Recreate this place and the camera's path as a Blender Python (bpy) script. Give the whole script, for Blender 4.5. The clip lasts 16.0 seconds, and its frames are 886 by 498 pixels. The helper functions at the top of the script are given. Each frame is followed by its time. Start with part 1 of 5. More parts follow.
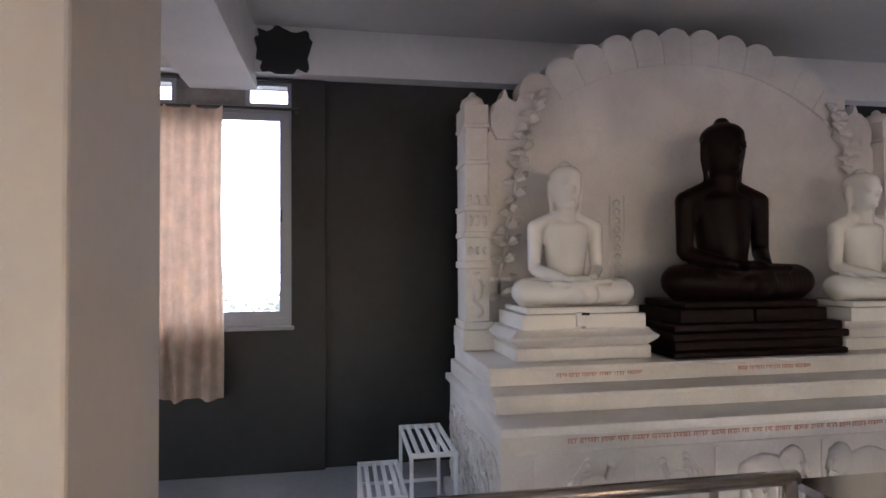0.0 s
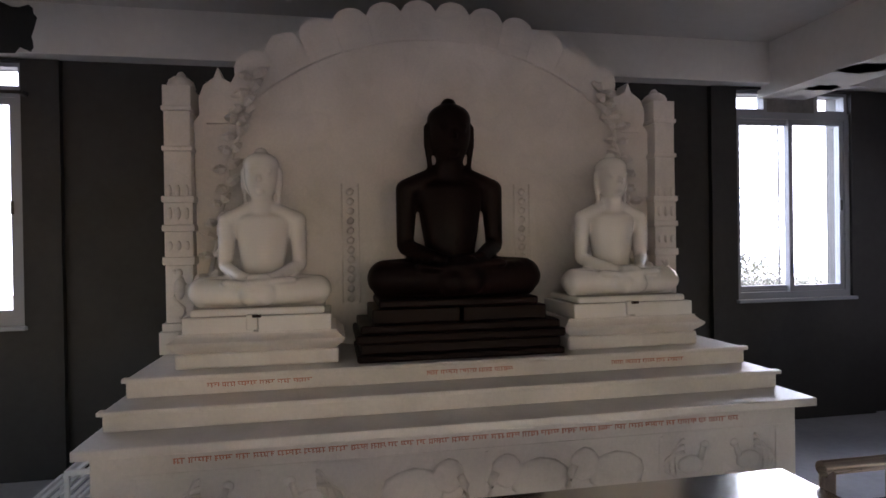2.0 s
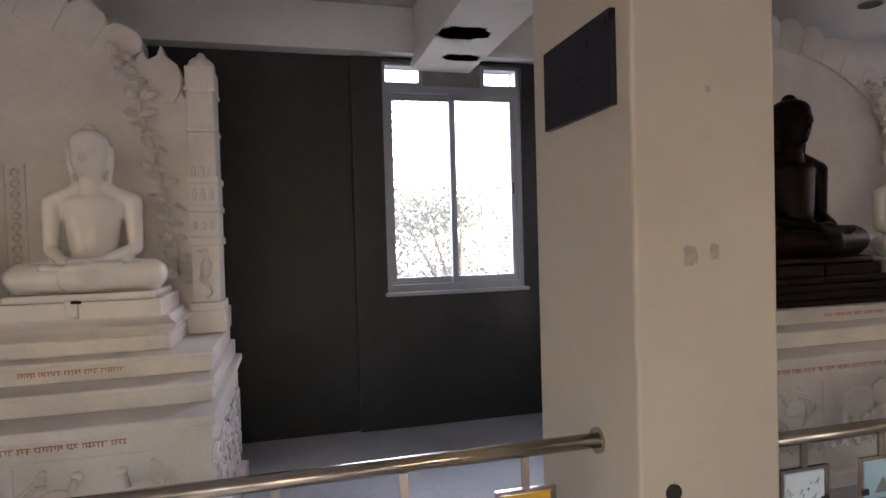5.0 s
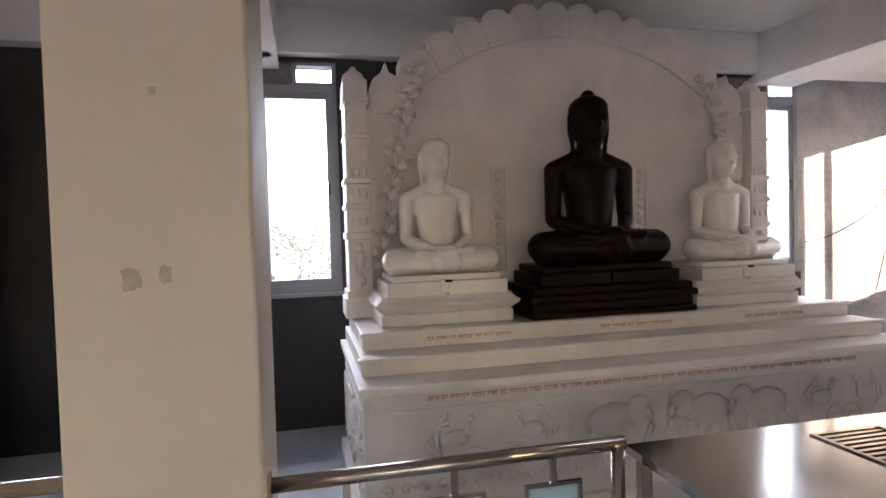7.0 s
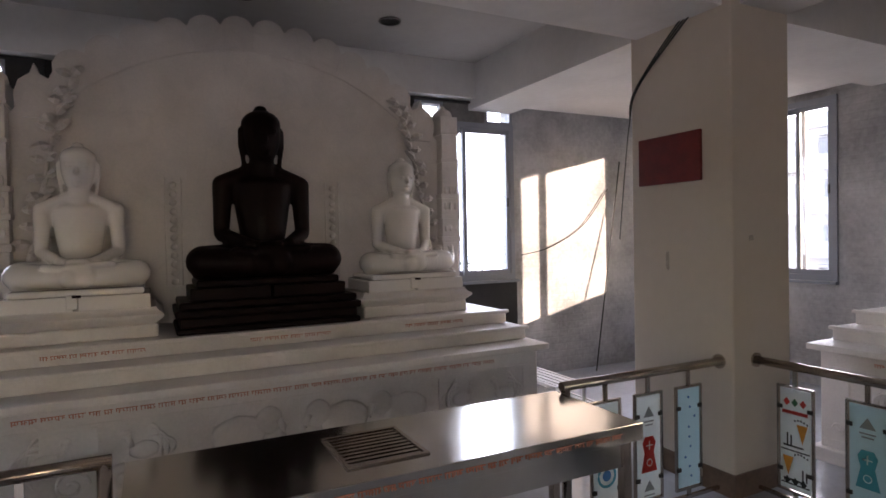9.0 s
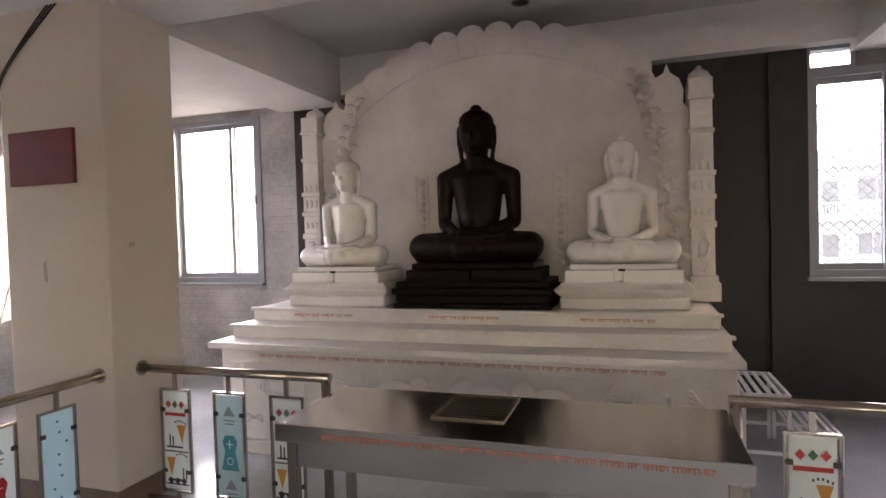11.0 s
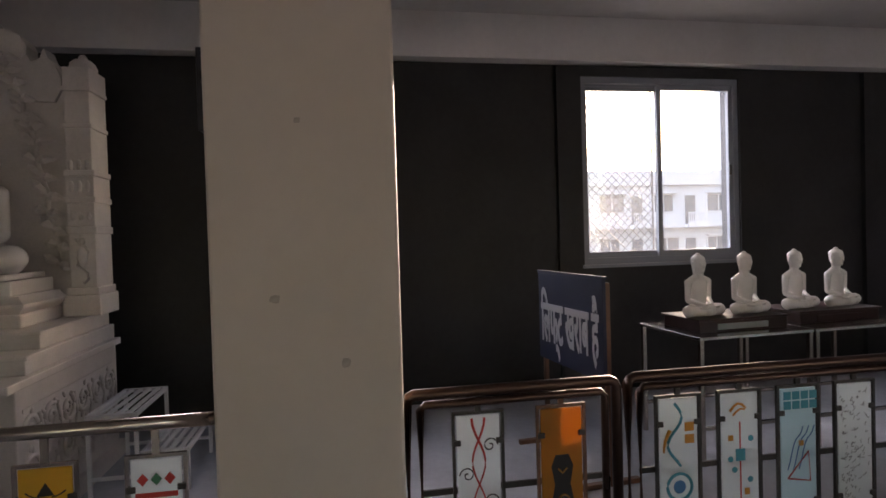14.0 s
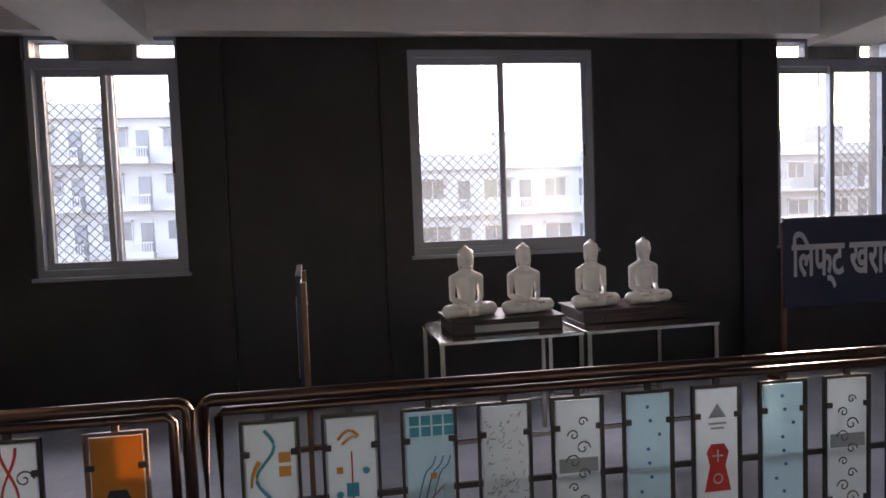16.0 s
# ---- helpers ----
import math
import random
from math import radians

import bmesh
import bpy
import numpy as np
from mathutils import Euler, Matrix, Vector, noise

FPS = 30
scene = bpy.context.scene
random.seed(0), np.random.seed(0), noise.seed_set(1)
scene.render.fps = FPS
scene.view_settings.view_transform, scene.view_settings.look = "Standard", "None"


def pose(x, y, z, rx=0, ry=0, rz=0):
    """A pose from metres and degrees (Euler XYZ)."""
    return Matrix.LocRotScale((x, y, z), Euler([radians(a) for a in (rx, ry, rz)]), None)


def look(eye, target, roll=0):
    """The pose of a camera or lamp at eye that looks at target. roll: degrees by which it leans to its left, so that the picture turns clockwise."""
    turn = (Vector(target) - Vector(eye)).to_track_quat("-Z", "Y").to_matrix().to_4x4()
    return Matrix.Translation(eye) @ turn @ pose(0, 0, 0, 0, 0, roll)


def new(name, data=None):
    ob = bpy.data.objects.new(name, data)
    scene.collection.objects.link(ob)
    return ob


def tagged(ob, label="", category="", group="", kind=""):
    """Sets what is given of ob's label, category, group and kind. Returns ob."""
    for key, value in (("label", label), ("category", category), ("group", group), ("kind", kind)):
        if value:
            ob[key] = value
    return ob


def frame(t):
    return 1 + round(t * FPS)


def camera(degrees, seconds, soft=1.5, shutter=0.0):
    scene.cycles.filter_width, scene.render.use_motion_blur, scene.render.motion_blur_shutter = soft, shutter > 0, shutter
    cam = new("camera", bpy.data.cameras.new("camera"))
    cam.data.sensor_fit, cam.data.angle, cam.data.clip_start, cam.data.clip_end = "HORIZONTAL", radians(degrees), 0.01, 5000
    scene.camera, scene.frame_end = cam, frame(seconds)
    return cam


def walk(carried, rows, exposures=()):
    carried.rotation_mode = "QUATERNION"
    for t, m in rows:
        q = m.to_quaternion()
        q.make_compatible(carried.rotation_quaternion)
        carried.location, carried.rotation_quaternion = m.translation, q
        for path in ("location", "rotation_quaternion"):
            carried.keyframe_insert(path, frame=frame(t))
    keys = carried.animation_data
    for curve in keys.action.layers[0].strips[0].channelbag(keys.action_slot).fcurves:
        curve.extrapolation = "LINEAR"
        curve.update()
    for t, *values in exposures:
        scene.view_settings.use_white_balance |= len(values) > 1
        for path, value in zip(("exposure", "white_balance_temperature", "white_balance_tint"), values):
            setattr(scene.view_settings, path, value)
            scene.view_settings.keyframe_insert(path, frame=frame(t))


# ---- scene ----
cam = camera(74.2, 16.0, soft=1.6)
PATH = [
    (0, (0.224, 0.415, 1.633), (0.672, 2.974, 1.698), -0.4),
    (0.5, (0.736, 0.43, 1.665), (1.175, 2.993, 1.691), -0.4),
    (1, (1.167, 0.464, 1.669), (1.66, 3.017, 1.668), -0.7),
    (1.5, (1.631, 0.45, 1.676), (2.133, 3.0, 1.664), -0.7),
    (2, (2.08, 0.397, 1.696), (2.561, 2.952, 1.68), -0.9),
    (2.5, (2.518, 0.4, 1.694), (2.972, 2.96, 1.674), -0.9),
    (3, (2.999, 0.348, 1.672), (3.428, 2.913, 1.643), -0.8),
    (3.5, (3.466, 0.35, 1.65), (3.864, 2.919, 1.602), -0.9),
    (4, (3.978, 0.356, 1.639), (4.403, 2.921, 1.604), -1.1),
    (4.5, (4.462, 0.294, 1.631), (4.995, 2.838, 1.577), -1.5),
    (5, (4.979, 0.346, 1.613), (5.634, 2.861, 1.557), -1.6),
    (5.2, (5.157, 0.352, 1.62), (5.816, 2.867, 1.567), -1.9),
    (7.3, (6.946, 0.073, 1.641), (7.545, 2.601, 1.56), -1.6),
    (7.5, (7.117, 0.019, 1.642), (7.736, 2.543, 1.569), -1.4),
    (8, (7.435, -0.121, 1.682), (8.064, 2.401, 1.616), -1.0),
    (8.5, (7.713, -0.296, 1.669), (8.445, 2.197, 1.605), -1.2),
    (9, (7.964, -0.391, 1.641), (9.129, 1.933, 1.589), -1.1),
    (9.5, (8.143, -0.463, 1.655), (9.759, 1.574, 1.607), -1.1),
    (10, (8.271, -0.581, 1.638), (10.291, 1.053, 1.592), -1.5),
    (10.2, (8.312, -0.657, 1.638), (10.456, 0.815, 1.581), -1.6),
    (12.3, (8.78, -1.578, 1.559), (11.379, -1.606, 1.515), -1.7),
    (12.5, (8.798, -1.748, 1.559), (11.395, -1.866, 1.511), -1.7),
    (13, (8.888, -2.153, 1.53), (11.463, -2.509, 1.474), -1.6),
    (13.5, (8.948, -2.595, 1.496), (11.509, -3.043, 1.456), -1.6),
    (14, (8.977, -3.085, 1.509), (11.536, -3.541, 1.455), -1.7),
    (14.5, (9.012, -3.513, 1.537), (11.571, -3.969, 1.483), -1.5),
    (15, (8.984, -4.008, 1.539), (11.55, -4.412, 1.442), -1.9),
    (15.5, (9.035, -4.481, 1.512), (11.608, -4.837, 1.383), -2.1),
    (16, (9.095, -4.965, 1.513), (11.67, -5.301, 1.381), -2.1),
]
EXPOSURES = [(t, stops, kelvin, 22) for t, stops, kelvin in (
    (0, 3.1, 6300), (1.0, 2.85, 6550), (1.5, 2.7, 6700), (2.5, 2.1, 6700), (3.5, 1.55, 6600), (4.0, 1.8, 6600), (4.5, 2.3, 6700), (5.0, 3.05, 6950),
    (7.3, 3.2, 6900), (8.0, 2.83, 6800), (8.5, 2.75, 6800), (9.0, 2.5, 6800), (9.5, 2.75, 6800), (10.0, 3.4, 6800), (10.2, 3.5, 6900), (12.3, 3.1, 7400), (12.5, 2.95, 7400),
    (13.0, 2.05, 7300), (13.5, 2.1, 7200), (14.5, 1.9, 6700), (15.0, 1.7, 6500), (15.5, 2.42, 6550), (16.0, 2.25, 6650))]
walk(cam, [(t, look(eye, target, roll)) for t, eye, target, roll in PATH], EXPOSURES)

# ---- world, sun, large lights, exposure ----
SUN_AZ, SUN_EL = 128.2, 11.2      # degrees clockwise from north (+y), degrees above the horizon
world = bpy.data.worlds.new("world")
scene.world = world
world.use_nodes = True
wn = world.node_tree
sky = wn.nodes.new("ShaderNodeTexSky")
sky.sky_type = "NISHITA"
sky.sun_disc = False
sky.sun_elevation, sky.sun_rotation = radians(SUN_EL), radians(SUN_AZ)
sky.air_density, sky.dust_density = 1.0, 1.0
wn.links.new(sky.outputs[0], wn.nodes["Background"].inputs[0])
wn.nodes["Background"].inputs[1].default_value = 0.15
sun = new("sun", bpy.data.lights.new("sun", "SUN"))
sun.data.energy, sun.data.angle, sun.data.color = 3.2, radians(0.5), (1.0, 0.86, 0.70)
sd = Vector((math.sin(radians(SUN_AZ)) * math.cos(radians(SUN_EL)), math.cos(radians(SUN_AZ)) * math.cos(radians(SUN_EL)), math.sin(radians(SUN_EL))))
sun.matrix_world = look(sd * 30, (0, 0, 0))

# Unseen openings added behind the walker: (centre, width, height, facing), each holding fill light
BACK_OPENINGS = [((0.5, -9.0, 1.9), 3.4, 2.2, (0, 1, 0)), ((6.0, -9.0, 1.9), 3.4, 2.2, (0, 1, 0)), ((-6.0, -4.6, 1.9), 3.4, 2.2, (1, 0, 0)), ((-6.0, 0.2, 1.9), 3.4, 2.2, (1, 0, 0))]
BACK_WATTS = (0.3, 2.5, 0.1, 0.1)
for (c, w, h, n), watts in zip(BACK_OPENINGS, BACK_WATTS):
    lamp = new("hall_fill", bpy.data.lights.new("hall_fill", "AREA"))
    lamp.data.shape, lamp.data.size, lamp.data.size_y = "RECTANGLE", w, h
    lamp.data.energy, lamp.data.color = watts, (1.0, 0.885, 0.955)
    lamp.matrix_world = look(Vector(c) + Vector(n) * 0.05, Vector(c) + Vector(n) * 2)

# ---- materials ----
def mat(name, color, rough=0.6, metal=0.0, vary=0.15, scale=3.0, fine=40.0, bump=0.1, spec=0.5, tint=None, coords="Object"):
    """A surface with two scales of variation and fine relief."""
    m = bpy.data.materials.new(name)
    m.use_nodes = True
    nt = m.node_tree
    N, L = nt.nodes, nt.links
    b = N["Principled BSDF"]
    b.inputs["Metallic"].default_value = metal
    b.inputs["Specular IOR Level"].default_value = spec
    tc = N.new("ShaderNodeTexCoord")
    n1, n2 = N.new("ShaderNodeTexNoise"), N.new("ShaderNodeTexNoise")
    n1.inputs["Scale"].default_value, n1.inputs["Detail"].default_value = scale, 6
    n2.inputs["Scale"].default_value, n2.inputs["Detail"].default_value = fine, 4
    L.new(tc.outputs[coords], n1.inputs["Vector"])
    L.new(tc.outputs[coords], n2.inputs["Vector"])
    mixf = N.new("ShaderNodeMath")
    mixf.operation = "MULTIPLY_ADD"
    L.new(n2.outputs[0], mixf.inputs[0])
    mixf.inputs[1].default_value = 0.3
    L.new(n1.outputs[0], mixf.inputs[2])
    ramp = N.new("ShaderNodeValToRGB")
    dark = tint or tuple(c * (1 - vary) for c in color)
    light = tuple(min(c * (1 + vary * 0.6), 0.95) for c in color)
    ramp.color_ramp.elements[0].position, ramp.color_ramp.elements[0].color = 0.42, (*dark, 1)
    ramp.color_ramp.elements[1].position, ramp.color_ramp.elements[1].color = 0.85, (*light, 1)
    L.new(mixf.outputs[0], ramp.inputs[0])
    L.new(ramp.outputs[0], b.inputs["Base Color"])
    rr = N.new("ShaderNodeMapRange")
    rr.inputs["To Min"].default_value, rr.inputs["To Max"].default_value = max(rough - 0.1, 0.03), min(rough + 0.12, 1)
    L.new(n1.outputs[0], rr.inputs["Value"])
    L.new(rr.outputs[0], b.inputs["Roughness"])
    bp = N.new("ShaderNodeBump")
    bp.inputs["Strength"].default_value, bp.inputs["Distance"].default_value = bump, 0.01
    L.new(mixf.outputs[0], bp.inputs["Height"])
    L.new(bp.outputs[0], b.inputs["Normal"])
    return m

def veined(m, scale, color, amount):
    """Thin grey veins through a stone."""
    nt = m.node_tree
    N, L = nt.nodes, nt.links
    b = N["Principled BSDF"]
    src = b.inputs["Base Color"].links[0].from_socket
    tc = N.new("ShaderNodeTexCoord")
    n = N.new("ShaderNodeTexNoise")
    n.inputs["Scale"].default_value, n.inputs["Detail"].default_value, n.inputs["Distortion"].default_value = scale, 8, 1.2
    L.new(tc.outputs["Object"], n.inputs["Vector"])
    r = N.new("ShaderNodeValToRGB")
    r.color_ramp.elements[0].position, r.color_ramp.elements[0].color = 0.47, (0, 0, 0, 1)
    r.color_ramp.elements[1].position, r.color_ramp.elements[1].color = 0.5, (1, 1, 1, 1)
    e = r.color_ramp.elements.new(0.53)
    e.color = (0, 0, 0, 1)
    L.new(n.outputs[0], r.inputs[0])
    s = N.new("ShaderNodeMath")
    s.operation = "MULTIPLY"
    s.inputs[1].default_value = amount
    L.new(r.outputs[0], s.inputs[0])
    mx = N.new("ShaderNodeMix")
    mx.data_type = "RGBA"
    L.new(s.outputs[0], mx.inputs["Factor"])
    L.new(src, mx.inputs["A"])
    mx.inputs["B"].default_value = (*color, 1)
    L.new(mx.outputs["Result"], b.inputs["Base Color"])
    return m

M_MARBLE = veined(mat("marble", (0.72, 0.675, 0.645), 0.40, vary=0.16, scale=2.2, fine=60, bump=0.06), 1.6, (0.5, 0.47, 0.44), 0.14)
M_STATUE = mat("white_marble", (0.80, 0.765, 0.73), 0.17, vary=0.06, scale=4, fine=80, bump=0.02)
M_BLACKSTONE = mat("dark_stone", (0.011, 0.005, 0.0042), 0.42, vary=0.3, scale=5, fine=70, bump=0.04, spec=0.1)
M_CREAM = mat("cream_paint", (0.62, 0.55, 0.475), 0.55, vary=0.07, scale=1.2, fine=14, bump=0.08)
M_CEIL = mat("ceiling_paint", (0.56, 0.54, 0.52), 0.8, vary=0.1, scale=0.8, fine=10, bump=0.06)
M_BEAM = mat("beam_paint", (0.74, 0.72, 0.70), 0.75, vary=0.1, scale=1.5, fine=18, bump=0.1)
M_DARK = mat("charcoal_plaster", (0.021, 0.020, 0.0205), 0.6, vary=0.55, scale=1.7, fine=16, bump=0.35)
M_GREY = mat("raw_plaster", (0.44, 0.43, 0.425), 0.9, vary=0.45, scale=1.6, fine=25, bump=0.5)
def coursed(m, w, h, depth):
    """Brick courses showing faintly through a thin render."""
    nt = m.node_tree
    N, L = nt.nodes, nt.links
    bump = [n for n in N if n.bl_idname == "ShaderNodeBump"][0]
    tc, sp, cb, br, b2 = (N.new(k) for k in ("ShaderNodeTexCoord", "ShaderNodeSeparateXYZ", "ShaderNodeCombineXYZ", "ShaderNodeTexBrick", "ShaderNodeBump"))
    ad = N.new("ShaderNodeMath")
    L.new(tc.outputs["Object"], sp.inputs[0])
    L.new(sp.outputs[0], ad.inputs[0])
    L.new(sp.outputs[1], ad.inputs[1])
    L.new(ad.outputs[0], cb.inputs[0])
    L.new(sp.outputs[2], cb.inputs[1])
    L.new(cb.outputs[0], br.inputs["Vector"])
    br.inputs["Scale"].default_value, br.inputs["Brick Width"].default_value, br.inputs["Row Height"].default_value = 1.0, w, h
    br.inputs["Mortar Size"].default_value, br.inputs["Mortar Smooth"].default_value = 0.012, 0.6
    b2.invert = True
    b2.inputs["Strength"].default_value, b2.inputs["Distance"].default_value = 0.2, depth
    L.new(br.outputs["Fac"], b2.inputs["Height"])
    L.new(bump.outputs[0], b2.inputs["Normal"])
    L.new(b2.outputs[0], N["Principled BSDF"].inputs["Normal"])
    return m
M_GREY = coursed(M_GREY, 0.23, 0.085, 0.012)
M_STEEL = mat("stainless_steel", (0.46, 0.40, 0.35), 0.22, 1.0, vary=0.12, scale=3, fine=60, bump=0.02)
M_BROWNSTEEL = mat("brown_tinted_steel", (0.095, 0.06, 0.047), 0.3, 1.0, vary=0.15, scale=3, fine=60, bump=0.02)
M_SHEET = mat("steel_sheet", (0.62, 0.60, 0.57), 0.16, 1.0, vary=0.08, scale=1.5, fine=30, bump=0.03)
M_BLACKMETAL = mat("dark_metal", (0.06, 0.055, 0.05), 0.4, 0.6, vary=0.2, scale=8, fine=60, bump=0.03)
M_ALU = mat("painted_aluminium", (0.27, 0.285, 0.32), 0.4, 0.0, vary=0.06, scale=5, fine=50, bump=0.03)
M_FLOOR = mat("polished_floor_stone", (0.52, 0.54, 0.59), 0.12, vary=0.18, scale=1.4, fine=18, bump=0.03)
M_SKIRT = mat("brown_skirting_stone", (0.20, 0.13, 0.09), 0.35, vary=0.3, scale=5, fine=40, bump=0.03)
M_WHITEPAINT = mat("white_enamel", (0.78, 0.79, 0.80), 0.35, vary=0.06, scale=8, fine=60, bump=0.03)
M_RED = mat("red_lettering", (0.50, 0.19, 0.13), 0.6, vary=0.2, scale=20, fine=120, bump=0.0)
M_PLAQUE_RED = mat("red_granite", (0.16, 0.016, 0.012), 0.4, vary=0.25, scale=14, fine=120, bump=0.02)
M_PLAQUE_DARK = mat("black_granite", (0.012, 0.012, 0.022), 0.3, vary=0.3, scale=14, fine=120, bump=0.02)
M_SIGN = mat("dark_blue_board", (0.012, 0.016, 0.045), 0.5, vary=0.2, scale=4, fine=40, bump=0.05)
M_LETTER = mat("white_lettering", (0.46, 0.46, 0.48), 0.7, vary=0.1)
M_WOOD = mat("brown_wood", (0.16, 0.08, 0.045), 0.5, vary=0.3, scale=6, fine=50, bump=0.1)
M_MAROON = mat("dark_maroon_wood", (0.035, 0.014, 0.012), 0.35, vary=0.3, scale=6, fine=50, bump=0.05)
M_CABLE = mat("black_cable", (0.02, 0.02, 0.02), 0.5)
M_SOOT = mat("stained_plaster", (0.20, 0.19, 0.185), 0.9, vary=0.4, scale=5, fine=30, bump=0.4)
M_SCUFF = mat("grey_scuff", (0.42, 0.37, 0.32), 0.7, vary=0.2, scale=20)
# Near-black; the darkness inside holes and recesses is put into the colour
M_HOLE = mat("cavity_shade", (0.03, 0.03, 0.03), 0.8)
def sheet_glass(name, color, rough=0.18, amount=0.6):
    """Painted sheet that lets light through from behind."""
    m = mat(name, color, rough, vary=0.08, scale=4, fine=40, bump=0.01)
    nt = m.node_tree
    tr, mx = nt.nodes.new("ShaderNodeBsdfTranslucent"), nt.nodes.new("ShaderNodeMixShader")
    tr.inputs[0].default_value = (*[min(c * 1.25, 0.95) for c in color], 1)
    mx.inputs[0].default_value = amount
    nt.links.new(nt.nodes["Principled BSDF"].outputs[0], mx.inputs[1])
    nt.links.new(tr.outputs[0], mx.inputs[2])
    nt.links.new(mx.outputs[0], nt.nodes["Material Output"].inputs[0])
    return m
M_PANELWHITE = sheet_glass("frosted_panel", (0.72, 0.77, 0.76))
M_PANELBLUE = sheet_glass("pale_blue_panel", (0.56, 0.70, 0.73))
M_PANELYELLOW = sheet_glass("yellow_panel", (0.72, 0.48, 0.07), 0.25, 0.4)
M_PANELORANGE = sheet_glass("amber_panel", (0.48, 0.22, 0.035), 0.3, 0.4)
M_PRED = mat("red_paint", (0.55, 0.04, 0.03), 0.4, vary=0.1)
M_PTEAL = mat("teal_paint", (0.05, 0.30, 0.38), 0.4, vary=0.1)
M_PORANGE = mat("orange_paint", (0.65, 0.28, 0.04), 0.4, vary=0.1)
M_PGREEN = mat("green_paint", (0.04, 0.16, 0.08), 0.4, vary=0.1)
M_PBLACK = mat("black_paint", (0.02, 0.018, 0.018), 0.4, vary=0.1)
M_PBLUE = mat("blue_paint", (0.06, 0.2, 0.42), 0.4, vary=0.1)
M_PGREY = mat("grey_paint", (0.30, 0.32, 0.32), 0.4, vary=0.1)
M_RUST = mat("sandblasted_lines", (0.22, 0.23, 0.22), 0.5, vary=0.1)
M_FACADE = mat("pale_facade", (0.41, 0.42, 0.44), 0.8, vary=0.1, scale=0.4, fine=3, bump=0.05)
M_FACADE2 = mat("grey_facade", (0.27, 0.275, 0.285), 0.8, vary=0.1, scale=0.4, fine=3, bump=0.05)
M_PANE = mat("far_window", (0.09, 0.10, 0.12), 0.15, vary=0.2, scale=1, fine=6, bump=0.0)
M_GROUND = mat("dusty_ground", (0.30, 0.26, 0.21), 0.95, vary=0.3, scale=0.1, fine=1.5, bump=0.2)
M_BARK = mat("bark", (0.10, 0.07, 0.05), 0.9, vary=0.3, scale=5, fine=30, bump=0.4)
M_LEAF = mat("foliage", (0.11, 0.125, 0.075), 0.6, vary=0.4, scale=0.8, fine=4, bump=0.0)

def curtain_material():
    m = mat("curtain_cloth", (0.60, 0.48, 0.40), 0.85, vary=0.35, scale=9, fine=60, bump=0.1)
    nt = m.node_tree
    b = nt.nodes["Principled BSDF"]
    tr = nt.nodes.new("ShaderNodeBsdfTranslucent")
    tr.inputs[0].default_value = (0.80, 0.66, 0.55, 1)
    mx = nt.nodes.new("ShaderNodeMixShader")
    mx.inputs[0].default_value = 0.42
    nt.links.new(b.outputs[0], mx.inputs[1])
    nt.links.new(tr.outputs[0], mx.inputs[2])
    nt.links.new(mx.outputs[0], nt.nodes["Material Output"].inputs[0])
    return m
M_CURTAIN = curtain_material()

def glass_material():
    """Clear glass; an added pale translucent film washes out the view like glare."""
    m = bpy.data.materials.new("window_glass")
    m.use_nodes = True
    nt = m.node_tree
    tr, gl, du, mx, md = (nt.nodes.new(k) for k in ("ShaderNodeBsdfTransparent", "ShaderNodeBsdfGlossy", "ShaderNodeBsdfTranslucent", "ShaderNodeMixShader", "ShaderNodeMixShader"))
    tc, no, mr = (nt.nodes.new(k) for k in ("ShaderNodeTexCoord", "ShaderNodeTexNoise", "ShaderNodeMapRange"))
    no.inputs["Scale"].default_value, no.inputs["Detail"].default_value = 2.5, 6
    mr.inputs["To Min"].default_value, mr.inputs["To Max"].default_value = 0.015, 0.045
    tr.inputs[0].default_value = (0.95, 0.96, 0.97, 1)
    du.inputs[0].default_value = (0.86, 0.86, 0.84, 1)
    gl.inputs["Roughness"].default_value = 0.02
    mx.inputs[0].default_value = 0.05
    nt.links.new(tc.outputs["Object"], no.inputs["Vector"])
    nt.links.new(no.outputs[0], mr.inputs["Value"])
    nt.links.new(mr.outputs[0], md.inputs[0])
    nt.links.new(tr.outputs[0], md.inputs[1])
    nt.links.new(du.outputs[0], md.inputs[2])
    nt.links.new(md.outputs[0], mx.inputs[1])
    nt.links.new(gl.outputs[0], mx.inputs[2])
    nt.links.new(mx.outputs[0], nt.nodes["Material Output"].inputs[0])
    return m
